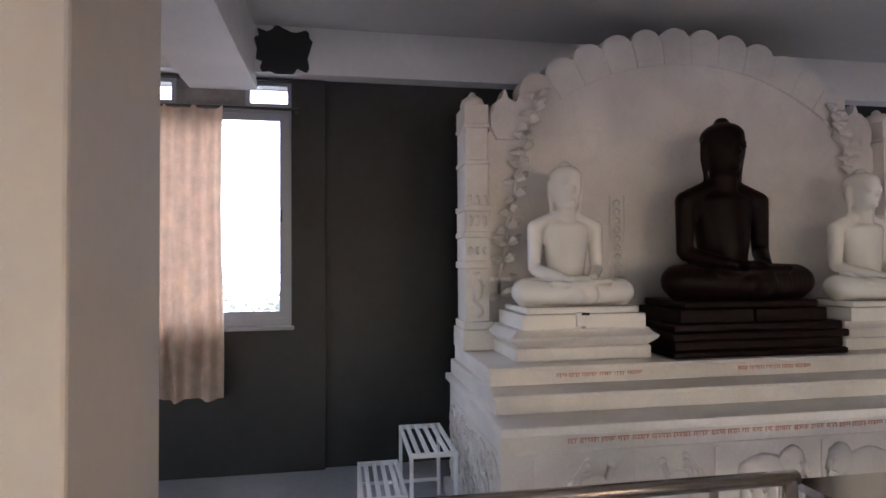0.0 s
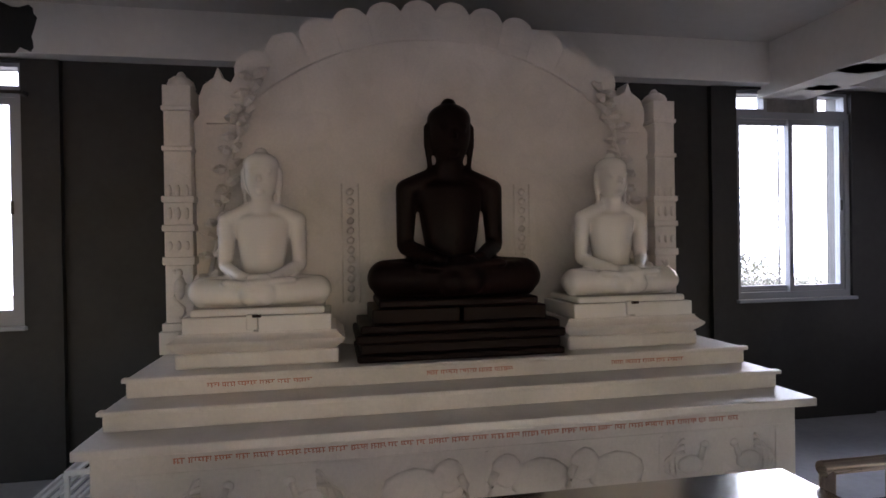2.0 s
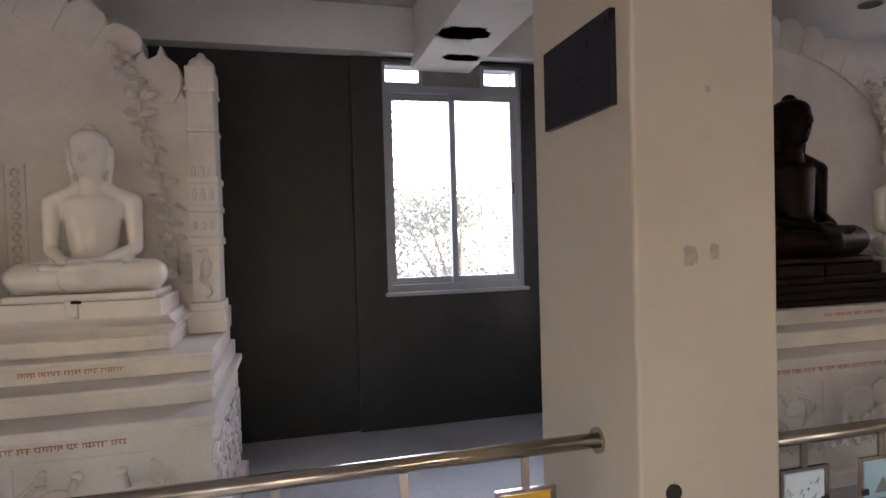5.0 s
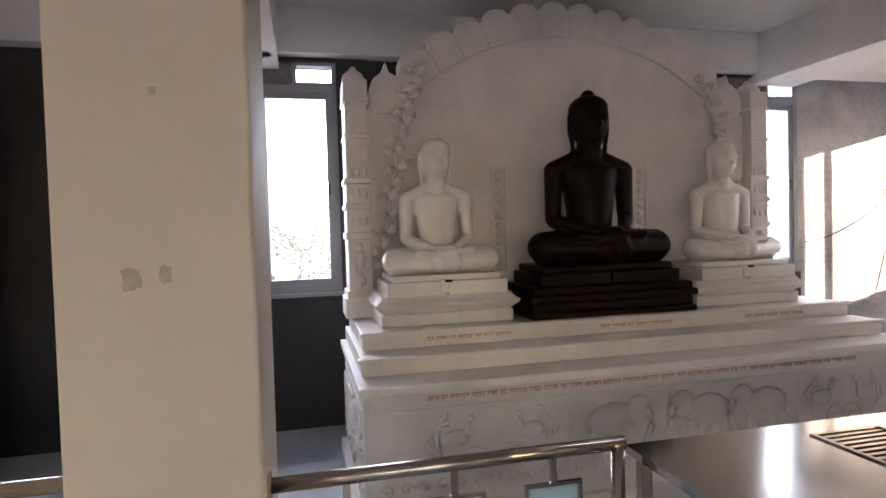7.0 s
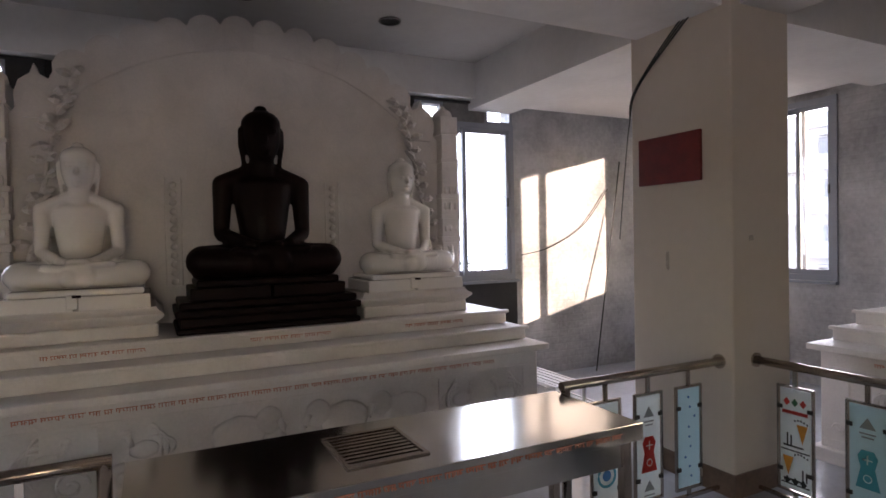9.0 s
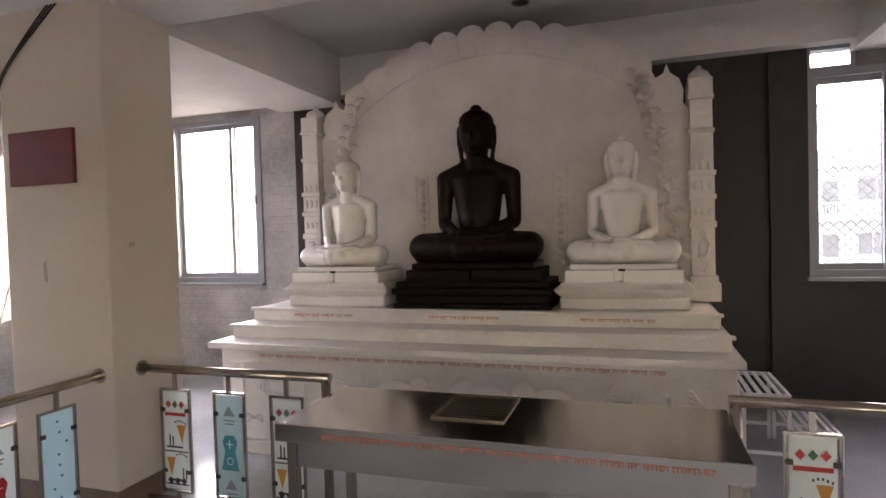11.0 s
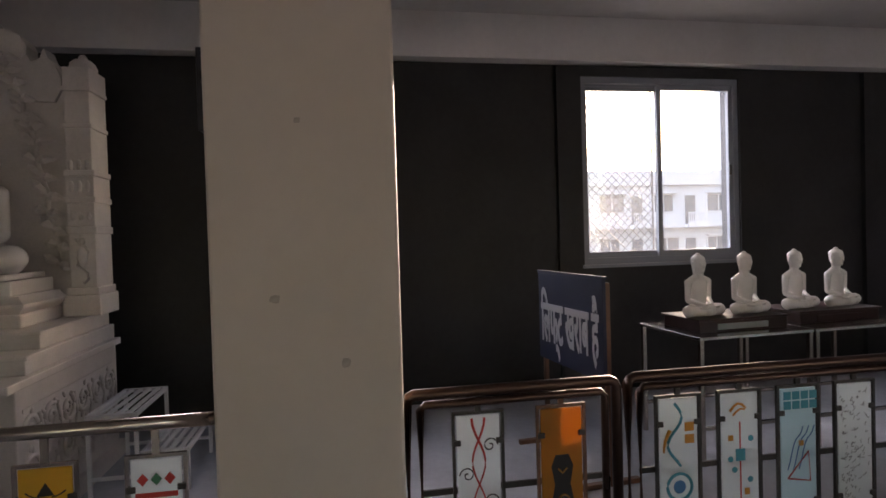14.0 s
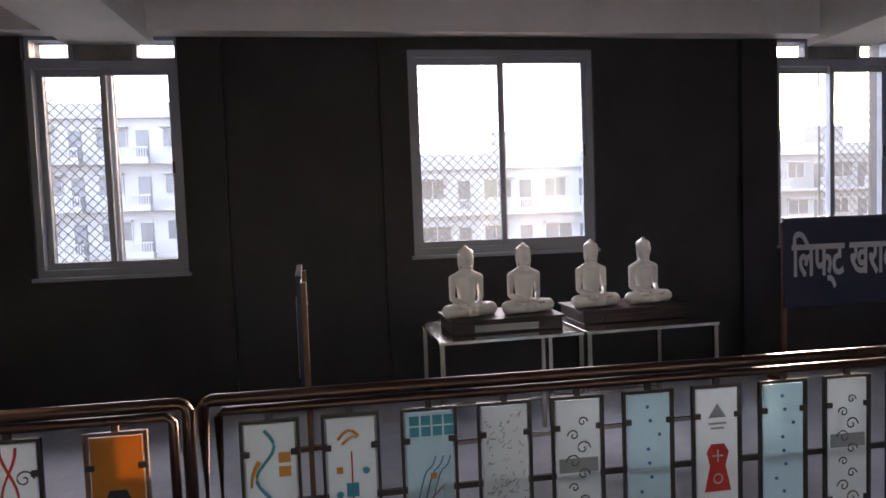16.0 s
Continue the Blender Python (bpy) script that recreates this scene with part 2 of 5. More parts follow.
def skyglow_material():
    """Emission standing in for bright hazy sky, stronger and warmer toward the sun."""
    m = bpy.data.materials.new("sky_glow")
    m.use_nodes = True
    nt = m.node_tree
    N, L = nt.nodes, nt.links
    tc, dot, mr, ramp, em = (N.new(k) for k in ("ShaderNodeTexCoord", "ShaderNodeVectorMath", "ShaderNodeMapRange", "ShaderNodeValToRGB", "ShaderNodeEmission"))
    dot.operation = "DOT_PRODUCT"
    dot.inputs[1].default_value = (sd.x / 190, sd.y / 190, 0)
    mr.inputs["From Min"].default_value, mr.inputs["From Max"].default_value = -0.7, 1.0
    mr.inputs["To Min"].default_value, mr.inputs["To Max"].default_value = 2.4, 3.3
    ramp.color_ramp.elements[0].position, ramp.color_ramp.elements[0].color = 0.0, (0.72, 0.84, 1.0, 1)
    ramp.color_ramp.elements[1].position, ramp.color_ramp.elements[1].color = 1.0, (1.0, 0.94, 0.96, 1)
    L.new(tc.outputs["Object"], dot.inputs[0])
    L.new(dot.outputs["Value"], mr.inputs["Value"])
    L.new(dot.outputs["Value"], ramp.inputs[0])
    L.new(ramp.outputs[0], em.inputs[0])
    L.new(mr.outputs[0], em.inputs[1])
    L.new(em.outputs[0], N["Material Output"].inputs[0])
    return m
M_SKYGLOW = skyglow_material()
M_GLASS = glass_material()

# ---- small builders ----
def box(bm, x0, x1, y0, y1, z0, z1):
    vs = [bm.verts.new((x, y, z)) for x in (x0, x1) for y in (y0, y1) for z in (z0, z1)]
    for f in ((0, 1, 3, 2), (4, 6, 7, 5), (0, 4, 5, 1), (2, 3, 7, 6), (0, 2, 6, 4), (1, 5, 7, 3)):
        bm.faces.new([vs[i] for i in f])
    return vs

def boxes(*bs, bevel=0.0):
    bm = bmesh.new()
    for b in bs:
        box(bm, *b)
    if bevel:
        bmesh.ops.bevel(bm, geom=bm.edges[:], offset=bevel, segments=2, affect="EDGES", profile=0.5)
    return bm

def tube(bm, pts, r, n=10, cap=True, r1=None):
    """A round bar along a line of points; r1: the radius at its end."""
    pts = [Vector(p) for p in pts]
    rings = []
    for i, p in enumerate(pts):
        d = (pts[min(i + 1, len(pts) - 1)] - pts[max(i - 1, 0)]).normalized()
        side = d.cross(Vector((0, 0, 1)))
        if side.length < 1e-3:
            side = d.cross(Vector((1, 0, 0)))
        side.normalize()
        up = side.cross(d)
        rad = r if r1 is None else r + (r1 - r) * i / (len(pts) - 1)
        rings.append([bm.verts.new(p + rad * (math.cos(a) * side + math.sin(a) * up)) for a in (2 * math.pi * k / n for k in range(n))])
    for a, b in zip(rings, rings[1:]):
        for k in range(n):
            f = bm.faces.new((a[k], a[(k + 1) % n], b[(k + 1) % n], b[k]))
            f.smooth = True
    if cap:
        bm.faces.new(list(reversed(rings[0])))
        bm.faces.new(rings[-1])

def blob(bm, c, r, m=None, sub=2):
    """An ellipsoid at c with radii r, turned by m."""
    res = bmesh.ops.create_icosphere(bm, subdivisions=sub, radius=1.0)
    t = Matrix.Translation(c) @ (m or Matrix()) @ Matrix.Diagonal((*r, 1))
    bmesh.ops.transform(bm, matrix=t, verts=res["verts"])
    for v in res["verts"]:
        for f in v.link_faces:
            f.smooth = True

def prism(bm, outline, y0, y1):
    """An outline in x and z, drawn out from y0 to y1."""
    a = [bm.verts.new((x, y0, z)) for x, z in outline]
    b = [bm.verts.new((x, y1, z)) for x, z in outline]
    bm.faces.new(a)
    bm.faces.new(list(reversed(b)))
    for i in range(len(a)):
        j = (i + 1) % len(a)
        bm.faces.new((a[j], a[i], b[i], b[j]))
    bmesh.ops.recalc_face_normals(bm, faces=bm.faces[:])

def disc(bm, x, z, r, y0, y1, n=16):
    prism(bm, [(x + r * math.cos(2 * math.pi * k / n), z + r * math.sin(2 * math.pi * k / n)) for k in range(n)], y0, y1)

def as_mesh(name, bm, material):
    me = bpy.data.meshes.new(name)
    bm.to_mesh(me)
    bm.free()
    me.materials.append(material)
    return me

def part(name, bm, material, parent=None, label=""):
    ob = new(name, as_mesh(name, bm, material))
    if parent:
        ob.parent = parent
    if label:
        ob["label"] = label
    return ob

def structure(name, bm, material, label, category):
    return tagged(part(name, bm, material), label, category, kind="structure")

def thing(name, label, category, m=None, group=""):
    e = new(name)
    if m is not None:
        e.matrix_world = m
    return tagged(e, label, category, group)

# ---- setting ----
NW, EW, CEIL = 5.26, 14.26, 3.5       # inner faces of the north and east walls, ceiling
XW, YS = -6.0, -9.0                    # west and south walls of the part of the hall behind
SEND = -11.0                           # south end of the east aisle

def wall_cells(a, b, holes, z1):
    """Rectangles (u0, u1, z0, z1) of a wall from a to b round its openings."""
    out, u = [], a
    for h0, h1, hz0, hz1 in sorted(holes):
        out += [(u, h0, 0, z1), (h0, h1, 0, hz0), (h0, h1, hz1, z1)]
        u = h1
    return [c for c in out + [(u, b, 0, z1)] if c[1] - c[0] > 1e-4 and c[3] - c[2] > 1e-4]

N_HOLES = [(-1.40, -0.16, 1.15, 3.1), (5.76, 7.0, 1.15, 3.1), (10.47, 11.71, 1.15, 3.1)]
E_HOLES = [(-10.1, -8.86, 1.15, 3.1), (-7.05, -5.38, 1.20, 2.99), (-3.49, -2.31, 1.15, 3.1), (3.148, 4.4, 1.11, 3.02)]

structure("floor", boxes((XW, EW, SEND, NW, -0.2, 0)), M_FLOOR, "grey polished stone floor", "floor")
structure("ceiling", boxes((XW, EW + 0.3, SEND, NW + 0.3, CEIL, CEIL + 0.2)), M_CEIL, "pale grey painted concrete ceiling", "ceiling")
structure("wall_north", boxes(*[(a, b, NW, NW + 0.25, z0, z1) for a, b, z0, z1 in wall_cells(XW, 11.71, N_HOLES, CEIL)]), M_DARK, "charcoal plaster wall with window openings", "wall")
structure("wall_north_corner", boxes((11.71, EW, NW, NW + 0.25, 0, CEIL)), M_GREY, "raw light grey plaster wall at the corner", "wall")
structure("wall_east", boxes(*[(EW, EW + 0.25, a, b, z0, z1) for a, b, z0, z1 in wall_cells(SEND, 2.7, E_HOLES[:3], CEIL)]), M_DARK, "charcoal plaster wall with window openings", "wall")
structure("wall_east_corner", boxes(*[(EW, EW + 0.25, a, b, z0, z1) for a, b, z0, z1 in wall_cells(2.7, NW, E_HOLES[3:], CEIL)]), M_GREY, "raw light grey plaster wall round a window", "wall")
structure("wall_west", boxes(*[(XW - 0.25, XW, a, b, z0, z1) for a, b, z0, z1 in wall_cells(YS, NW, [(-6.3, -2.9, 0.8, 3.0), (-1.5, 1.9, 0.8, 3.0)], CEIL)]), M_CREAM, "unseen cream wall with openings added for fill light", "wall")
structure("wall_south", boxes(*[(a, b, YS - 0.25, YS, z0, z1) for a, b, z0, z1 in wall_cells(XW, 9.0, [(-1.2, 2.2, 0.8, 3.0), (4.3, 7.7, 0.8, 3.0)], CEIL)]), M_CREAM, "unseen cream wall with openings added for fill light", "wall")
structure("wall_inner", boxes((6.9, 7.1, SEND, YS - 0.25, 0, CEIL), (9.0, 9.2, SEND, YS, 0, CEIL)), M_CREAM, "cream painted return wall", "wall")
structure("wall_aisle_end", boxes((9.2, EW, SEND - 0.2, SEND, 0, CEIL)), M_CREAM, "cream painted end wall", "wall")

# Shallow bays that frame the windows stand a little proud of the wall between them
def bay(name, cells, along, off, material):
    bs = []
    for a, b, z0, z1 in cells:
        bs.append((a, b, NW - off, NW, z0, z1) if along == "x" else (EW - off, EW, a, b, z0, z1))
    bm = boxes(*bs)
    bmesh.ops.remove_doubles(bm, verts=bm.verts[:], dist=1e-4)
    structure(name, bm, material, "charcoal plaster pier beside a window", "pier")
for i, (h, a, b) in enumerate(((N_HOLES[0], -1.66, 0.1), (N_HOLES[1], 5.5, 7.25), (N_HOLES[2], 10.2, 11.71))):
    bay(f"pier_north_{i + 1}", wall_cells(a, b, [(h[0], h[1], h[2], h[3])], 3.12), "x", 0.05, M_DARK)
for i, (h, a, b) in enumerate(((E_HOLES[0], -10.4, -8.5), (E_HOLES[1], -7.3, -5.14), (E_HOLES[2], -3.83, -2.02))):
    bay(f"pier_east_{i + 1}", wall_cells(a, b, [(h[0], h[1], h[2], h[3])], 3.08), "y", 0.05, M_DARK)

# Beams: along the walls over the windows, and from each pillar to the wall
structure("wall_beam_north", boxes((XW, EW - 0.16, NW - 0.16, NW, 3.13, CEIL)), M_BEAM, "pale painted concrete beam over the windows", "beam")
structure("wall_beam_east", boxes((EW - 0.16, EW, SEND, NW, 3.10, CEIL)), M_BEAM, "pale painted concrete beam over the windows", "beam")
PILLARS = [(-0.95, -0.42, 1.95, 2.69), (6.01, 6.545, 1.95, 2.69), (11.13, 11.68, 2.0, 2.82), (11.18, 11.69, -3.31, -2.625), (11.18, 11.69, -9.9, -9.2)]
for i, (x0, x1, y0, y1) in enumerate(PILLARS):
    structure(f"pillar_{i + 1}", boxes((x0, x1, y0, y1, 0, CEIL), bevel=0.012), M_CREAM, "square cream painted concrete pillar", "pillar")
    structure(f"skirting_{i + 1}", boxes((x0 - 0.008, x1 + 0.008, y0 - 0.008, y0 + 0.004, 0, 0.15), (x0 - 0.008, x1 + 0.008, y1 - 0.004, y1 + 0.008, 0, 0.15), (x0 - 0.008, x0 + 0.004, y0 + 0.004, y1 - 0.004, 0, 0.15), (x1 - 0.004, x1 + 0.008, y0 + 0.004, y1 - 0.004, 0, 0.15)), M_SKIRT, "brown stone skirting round a pillar", "skirting")
    if i < 3:
        structure(f"beam_{i + 1}", boxes((x0 + 0.01, x1 - 0.01, y1, NW - 0.16, 3.03, CEIL), (x0 + 0.01, x1 - 0.01, NW - 0.16, NW, 3.03, 3.13)), M_BEAM, "pale concrete beam from pillar to wall", "beam")
    if i > 2:
        structure(f"beam_{i + 1}", boxes((x1, EW - 0.16, y0 + 0.01, y1 - 0.01, 3.03, CEIL), (EW - 0.16, EW, y0 + 0.01, y1 - 0.01, 3.03, 3.10)), M_BEAM, "pale concrete beam from pillar to wall", "beam")
structure("beam_row_north", boxes((-0.42, 6.01, 2.02, 2.62, 3.03, CEIL), (6.545, 11.13, 2.06, 2.76, 3.03, CEIL)), M_BEAM, "pale concrete beam between the pillars", "beam")
structure("beam_row_east", boxes((11.22, 11.66, -2.625, 2.0, 3.03, CEIL), (11.22, 11.66, -9.2, -3.31, 3.03, CEIL)), M_BEAM, "pale concrete beam between the pillars", "beam")
structure("beam_east_corner", boxes((11.68, EW - 0.16, 2.02, 2.76, 2.99, CEIL)), M_BEAM, "pale concrete beam from pillar to wall", "beam")

structure("corner_soffit", boxes((11.68, EW - 0.16, 2.76, NW - 0.16, 3.07, 3.16)), M_BEAM, "white painted soffit over the corner bay", "soffit")

# ---- windows ----
def sash(parent, x0, x1, z0, z1, y, name="sash"):
    bm = boxes((x0, x0 + 0.046, y, y + 0.035, z0, z1), (x1 - 0.046, x1, y, y + 0.035, z0, z1), (x0 + 0.046, x1 - 0.046, y, y + 0.035, z0, z0 + 0.055), (x0 + 0.046, x1 - 0.046, y, y + 0.035, z1 - 0.05, z1))
    s = part(name, bm, M_ALU, parent)
    g = part("pane", boxes((x0 + 0.042, x1 - 0.042, y + 0.014, y + 0.02, z0 + 0.05, z1 - 0.045)), M_GLASS, s, "clear window glass")
    g.visible_shadow = False
    return s

def mesh_grille(parent, x0, x1, z0, z1, y, step=0.085):
    """Diamond wire netting in front of the glass outside."""
    bm = bmesh.new()
    w, h = x1 - x0, z1 - z0
    r = 0.004
    n = int((w + h) / step)
    for i in range(1, n + 1):
        c = i * step
        a0, a1 = max(0, c - h), min(w, c)
        if a1 - a0 > 0.02:
            tube(bm, [(x0 + a0, y, z0 + c - a0), (x0 + a1, y, z0 + c - a1)], r, 4, False)
            tube(bm, [(x1 - a0, y + 0.006, z0 + c - a0), (x1 - a1, y + 0.006, z0 + c - a1)], r, 4, False)
    for b in ((x0 - 0.01, x0, y - 0.005, y + 0.012, z0, z1), (x1, x1 + 0.01, y - 0.005, y + 0.012, z0, z1)):
        box(bm, *b)
    return tagged(part("wire_netting", bm, M_BLACKMETAL, parent, "diamond wire netting"), kind="stuff")

def window(name, w, z0, z1, m, vents=True, net="left", grille=True, split=0.0):
    """A sliding aluminium window: local x along the wall from its middle, y outward."""
    e = thing(name, "two-pane sliding aluminium window with wire netting", "window", m)
    e["kind"] = "structure"
    h, mid = w / 2, (2.9 if vents else z1)
    d0, d1 = -0.02, 0.1
    bm = boxes((-h, -h + 0.05, d0, d1, z0, mid), (h - 0.05, h, d0, d1, z0, mid), (-h + 0.05, h - 0.05, d0, d1, z0, z0 + 0.06), (-h + 0.05, h - 0.05, d0, d1, mid - 0.06, mid))
    part("window_frame", bm, M_ALU, e)
    part("window_sill", boxes((-h - 0.02, h + 0.02, -0.09, -0.02, z0 - 0.03, z0), bevel=0.004), M_ALU, e)
    part("track", boxes((-h + 0.05, h - 0.05, 0.03, 0.045, z0 + 0.06, z0 + 0.08), (-h + 0.05, h - 0.05, 0.03, 0.045, mid - 0.08, mid - 0.06)), M_ALU, e)
    sash(e, -h + 0.05, split + 0.035, z0 + 0.06, mid - 0.06, 0.05)
    s = sash(e, split - 0.035, h - 0.05, z0 + 0.06, mid - 0.06, -0.005)
    part("latch", boxes((h - 0.095, h - 0.075, -0.02, -0.005, (z0 + mid) / 2 - 0.05, (z0 + mid) / 2 + 0.05), bevel=0.004), M_BLACKMETAL, s, "black sash latch")
    if vents:
        for a, b in ((-h, -h + 0.36), (h - 0.36, h)):
            v = part("vent_frame", boxes((a, a + 0.035, 0, 0.09, mid, z1), (b - 0.035, b, 0, 0.09, mid, z1), (a + 0.035, b - 0.035, 0, 0.09, mid, mid + 0.03), (a + 0.035, b - 0.035, 0, 0.09, z1 - 0.03, z1)), M_ALU, e)
            g = part("pane", boxes((a + 0.03, b - 0.03, 0.04, 0.046, mid + 0.025, z1 - 0.025)), M_GLASS, v)
            g.visible_shadow = False
        part("transom_panel", boxes((-h + 0.36, h - 0.36, 0.01, 0.08, mid, z1)), M_SOOT, e, "soot-stained filler panel")
    if grille:
        a, b = (-h + 0.06, 0.0) if net == "left" else (0.0, h - 0.06)
        mesh_grille(e, a, b, z0 + 0.02, mid - 0.02, 0.17)
    return e
def north(x): return pose(x, NW, 0)
def east(y): return pose(EW, y, 0, 0, 0, -90)
window("window_1", 1.24, 1.15, 3.1, north(-0.78))
window("window_2", 1.24, 1.15, 3.1, north(6.38))
window("window_3", 1.24, 1.15, 3.1, north(11.09))
window("window_4", 1.252, 1.11, 3.02, east(3.774), vents=False, grille=False, split=0.23)
window("window_5", 1.18, 1.15, 3.1, east(-2.9))
window("window_6", 1.67, 1.20, 2.99, east(-6.215), vents=False)
window("window_7", 1.24, 1.15, 3.1, east(-9.48), net="right")
# Frames round the added back openings where the fill lamps stand
for i, (c, w, h, n) in enumerate(BACK_OPENINGS):
    m = pose(c[0], c[1], 0, 0, 0, 180 if n[1] else 90)
    e = thing(f"window_{i + 8}", "aluminium frame round an unseen opening added for fill light", "window", m)
    e["kind"] = "structure"
    part("window_frame", boxes((-w / 2, -w / 2 + 0.06, 0.02, 0.12, 0.8, 3.0), (w / 2 - 0.06, w / 2, 0.02, 0.12, 0.8, 3.0), (-w / 2 + 0.06, w / 2 - 0.06, 0.02, 0.12, 0.8, 0.86), (-w / 2 + 0.06, w / 2 - 0.06, 0.02, 0.12, 2.94, 3.0)), M_ALU, e)

# ---- seated statues, one plain smooth body each ----
def limb(bm, a, b, ra, rb, n=9, flat=1.0):
    for i in range(n):
        t = i / (n - 1)
        p = Vector(a).lerp(Vector(b), t)
        r = ra + (rb - ra) * t
        blob(bm, p, (r, r, r * flat), sub=3)

def statue_mesh():
    """Cross-legged figure 0.94 high and 0.80 over the knees, facing -y, base at z = 0."""
    bm = bmesh.new()
    # folded legs: one long rounded roll from knee to knee, the shins crossed in front
    for s in (-1, 1):
        limb(bm, (s * 0.08, 0.02, 0.095), (s * 0.315, -0.075, 0.098), 0.1, 0.085, 11, 0.98)
        limb(bm, (s * 0.315, -0.085, 0.095), (-s * 0.04, -0.19, 0.085), 0.084, 0.07, 11, 0.95)
    limb(bm, (-0.32, -0.08, 0.05), (0.32, -0.08, 0.05), 0.055, 0.055, 16, 0.9)
    limb(bm, (-0.04, -0.21, 0.15), (0.17, -0.185, 0.16), 0.036, 0.04, flat=0.55)
    limb(bm, (0.05, -0.215, 0.125), (-0.16, -0.185, 0.15), 0.036, 0.04, flat=0.55)
    # trunk: narrow waist opening into a broad chest
    for k in range(18):
        t = k / 17
        z = 0.1 + 0.40 * t
        w = 0.118 + 0.062 * max(0, t - 0.3) ** 0.9 + 0.03 * max(0, 0.3 - t)
        blob(bm, (0, 0.03, z), (w, 0.095 + 0.018 * math.sin(math.pi * t), 0.06), sub=3)
    for s in (-1, 1):
        limb(bm, (s * 0.03, 0.035, 0.585), (s * 0.195, 0.03, 0.51), 0.05, 0.052)
        limb(bm, (s * 0.203, 0.03, 0.505), (s * 0.214, 0.03, 0.25), 0.053, 0.041, 13)
        limb(bm, (s * 0.208, 0.02, 0.235), (s * 0.10, -0.14, 0.185), 0.041, 0.032)
        limb(bm, (s * 0.10, -0.14, 0.185), (-s * 0.04, -0.19, 0.18), 0.032, 0.026, flat=0.65)
    blob(bm, (0, -0.075, 0.265), (0.012, 0.012, 0.012))
    # neck with its folds, then the head
    limb(bm, (0, 0.03, 0.55), (0, 0.02, 0.67), 0.074, 0.062)
    for k in range(9):
        t = k / 8
        w = 0.066 + 0.034 * math.sin(math.pi * min(t * 0.55 + 0.05, 1) ** 0.9)
        blob(bm, (0, 0.006 + 0.012 * t, 0.675 + 0.155 * t), (w, w * 1.14, 0.052), sub=3)
    blob(bm, (0, 0.022, 0.835), (0.104, 0.112, 0.078), sub=3)
    blob(bm, (0, 0.024, 0.912), (0.036, 0.038, 0.03), sub=3)
    limb(bm, (0, -0.088, 0.775), (0, -0.106, 0.735), 0.010, 0.016, 6)
    blob(bm, (0, -0.084, 0.703), (0.028, 0.014, 0.009), sub=3)
    blob(bm, (0, -0.07, 0.667), (0.028, 0.024, 0.02), sub=3)
    for s in (-1, 1):
        limb(bm, (s * 0.015, -0.092, 0.79), (s * 0.06, -0.075, 0.79), 0.011, 0.009, 6, 0.7)
        blob(bm, (s * 0.038, -0.084, 0.768), (0.022, 0.014, 0.009), sub=3)
        limb(bm, (s * 0.102, 0.02, 0.80), (s * 0.104, 0.022, 0.71), 0.020, 0.018, 7)
        limb(bm, (s * 0.104, 0.022, 0.71), (s * 0.094, 0.02, 0.62), 0.016, 0.014, 7)
    ob = part("statue_form", bm, M_STATUE)
    rm = ob.modifiers.new("skin", "REMESH")
    rm.mode, rm.voxel_size, rm.use_smooth_shade = "VOXEL", 0.008, True
    sm = ob.modifiers.new("polish", "SMOOTH")
    sm.iterations, sm.factor = 6, 0.5
    me = bpy.data.meshes.new_from_object(ob.evaluated_get(bpy.context.evaluated_depsgraph_get()))
    me.name = "seated_statue"
    bpy.data.objects.remove(ob)
    for p in me.polygons:
        p.use_smooth = True
    return me
STATUE_WHITE = statue_mesh()
STATUE_WHITE.materials.clear()
STATUE_WHITE.materials.append(M_STATUE)
STATUE_DARK = STATUE_WHITE.copy()
STATUE_DARK.materials.clear()
STATUE_DARK.materials.append(M_BLACKSTONE)

def statue(mesh, m, size, label, group):
    ob = new("statue", mesh)
    ob.matrix_world = m @ Matrix.Diagonal((*size, 1))
    return tagged(ob, label, "statue", group)

def moulded(parent, x, y0, y1, steps, material, bevel=0.012):
    """A stack of slabs: steps of (z0, z1, overhang); x is the half width."""
    for z0, z1, o in steps:
        part("moulding", boxes((-x - o, x + o, y0 - o, y1, z0, z1), bevel=min(bevel, (z1 - z0) * 0.45)), material, parent)

def flared(parent, x, y0, y1, z0, z1, o0, o1, material, n=5):
    """A slab whose overhang curves from o0 at its foot to o1 at its top."""
    bm = bmesh.new()
    rings = []
    for k in range(n + 1):
        t = k / n
        o = o0 + (o1 - o0) * math.sin(t * math.pi / 2) ** (1.3 if o1 > o0 else 1.0)
        rings.append([bm.verts.new((sx * (x + o), y, z0 + (z1 - z0) * t)) for sx, y in ((-1, y0 - o), (1, y0 - o), (1, y1), (-1, y1))])
    for a, b in zip(rings, rings[1:]):
        for k in range(4):
            bm.faces.new((a[k], a[(k + 1) % 4], b[(k + 1) % 4], b[k]))
    bm.faces.new(rings[0][::-1])
    bm.faces.new(rings[-1])
    return part("moulding", bm, material, parent)

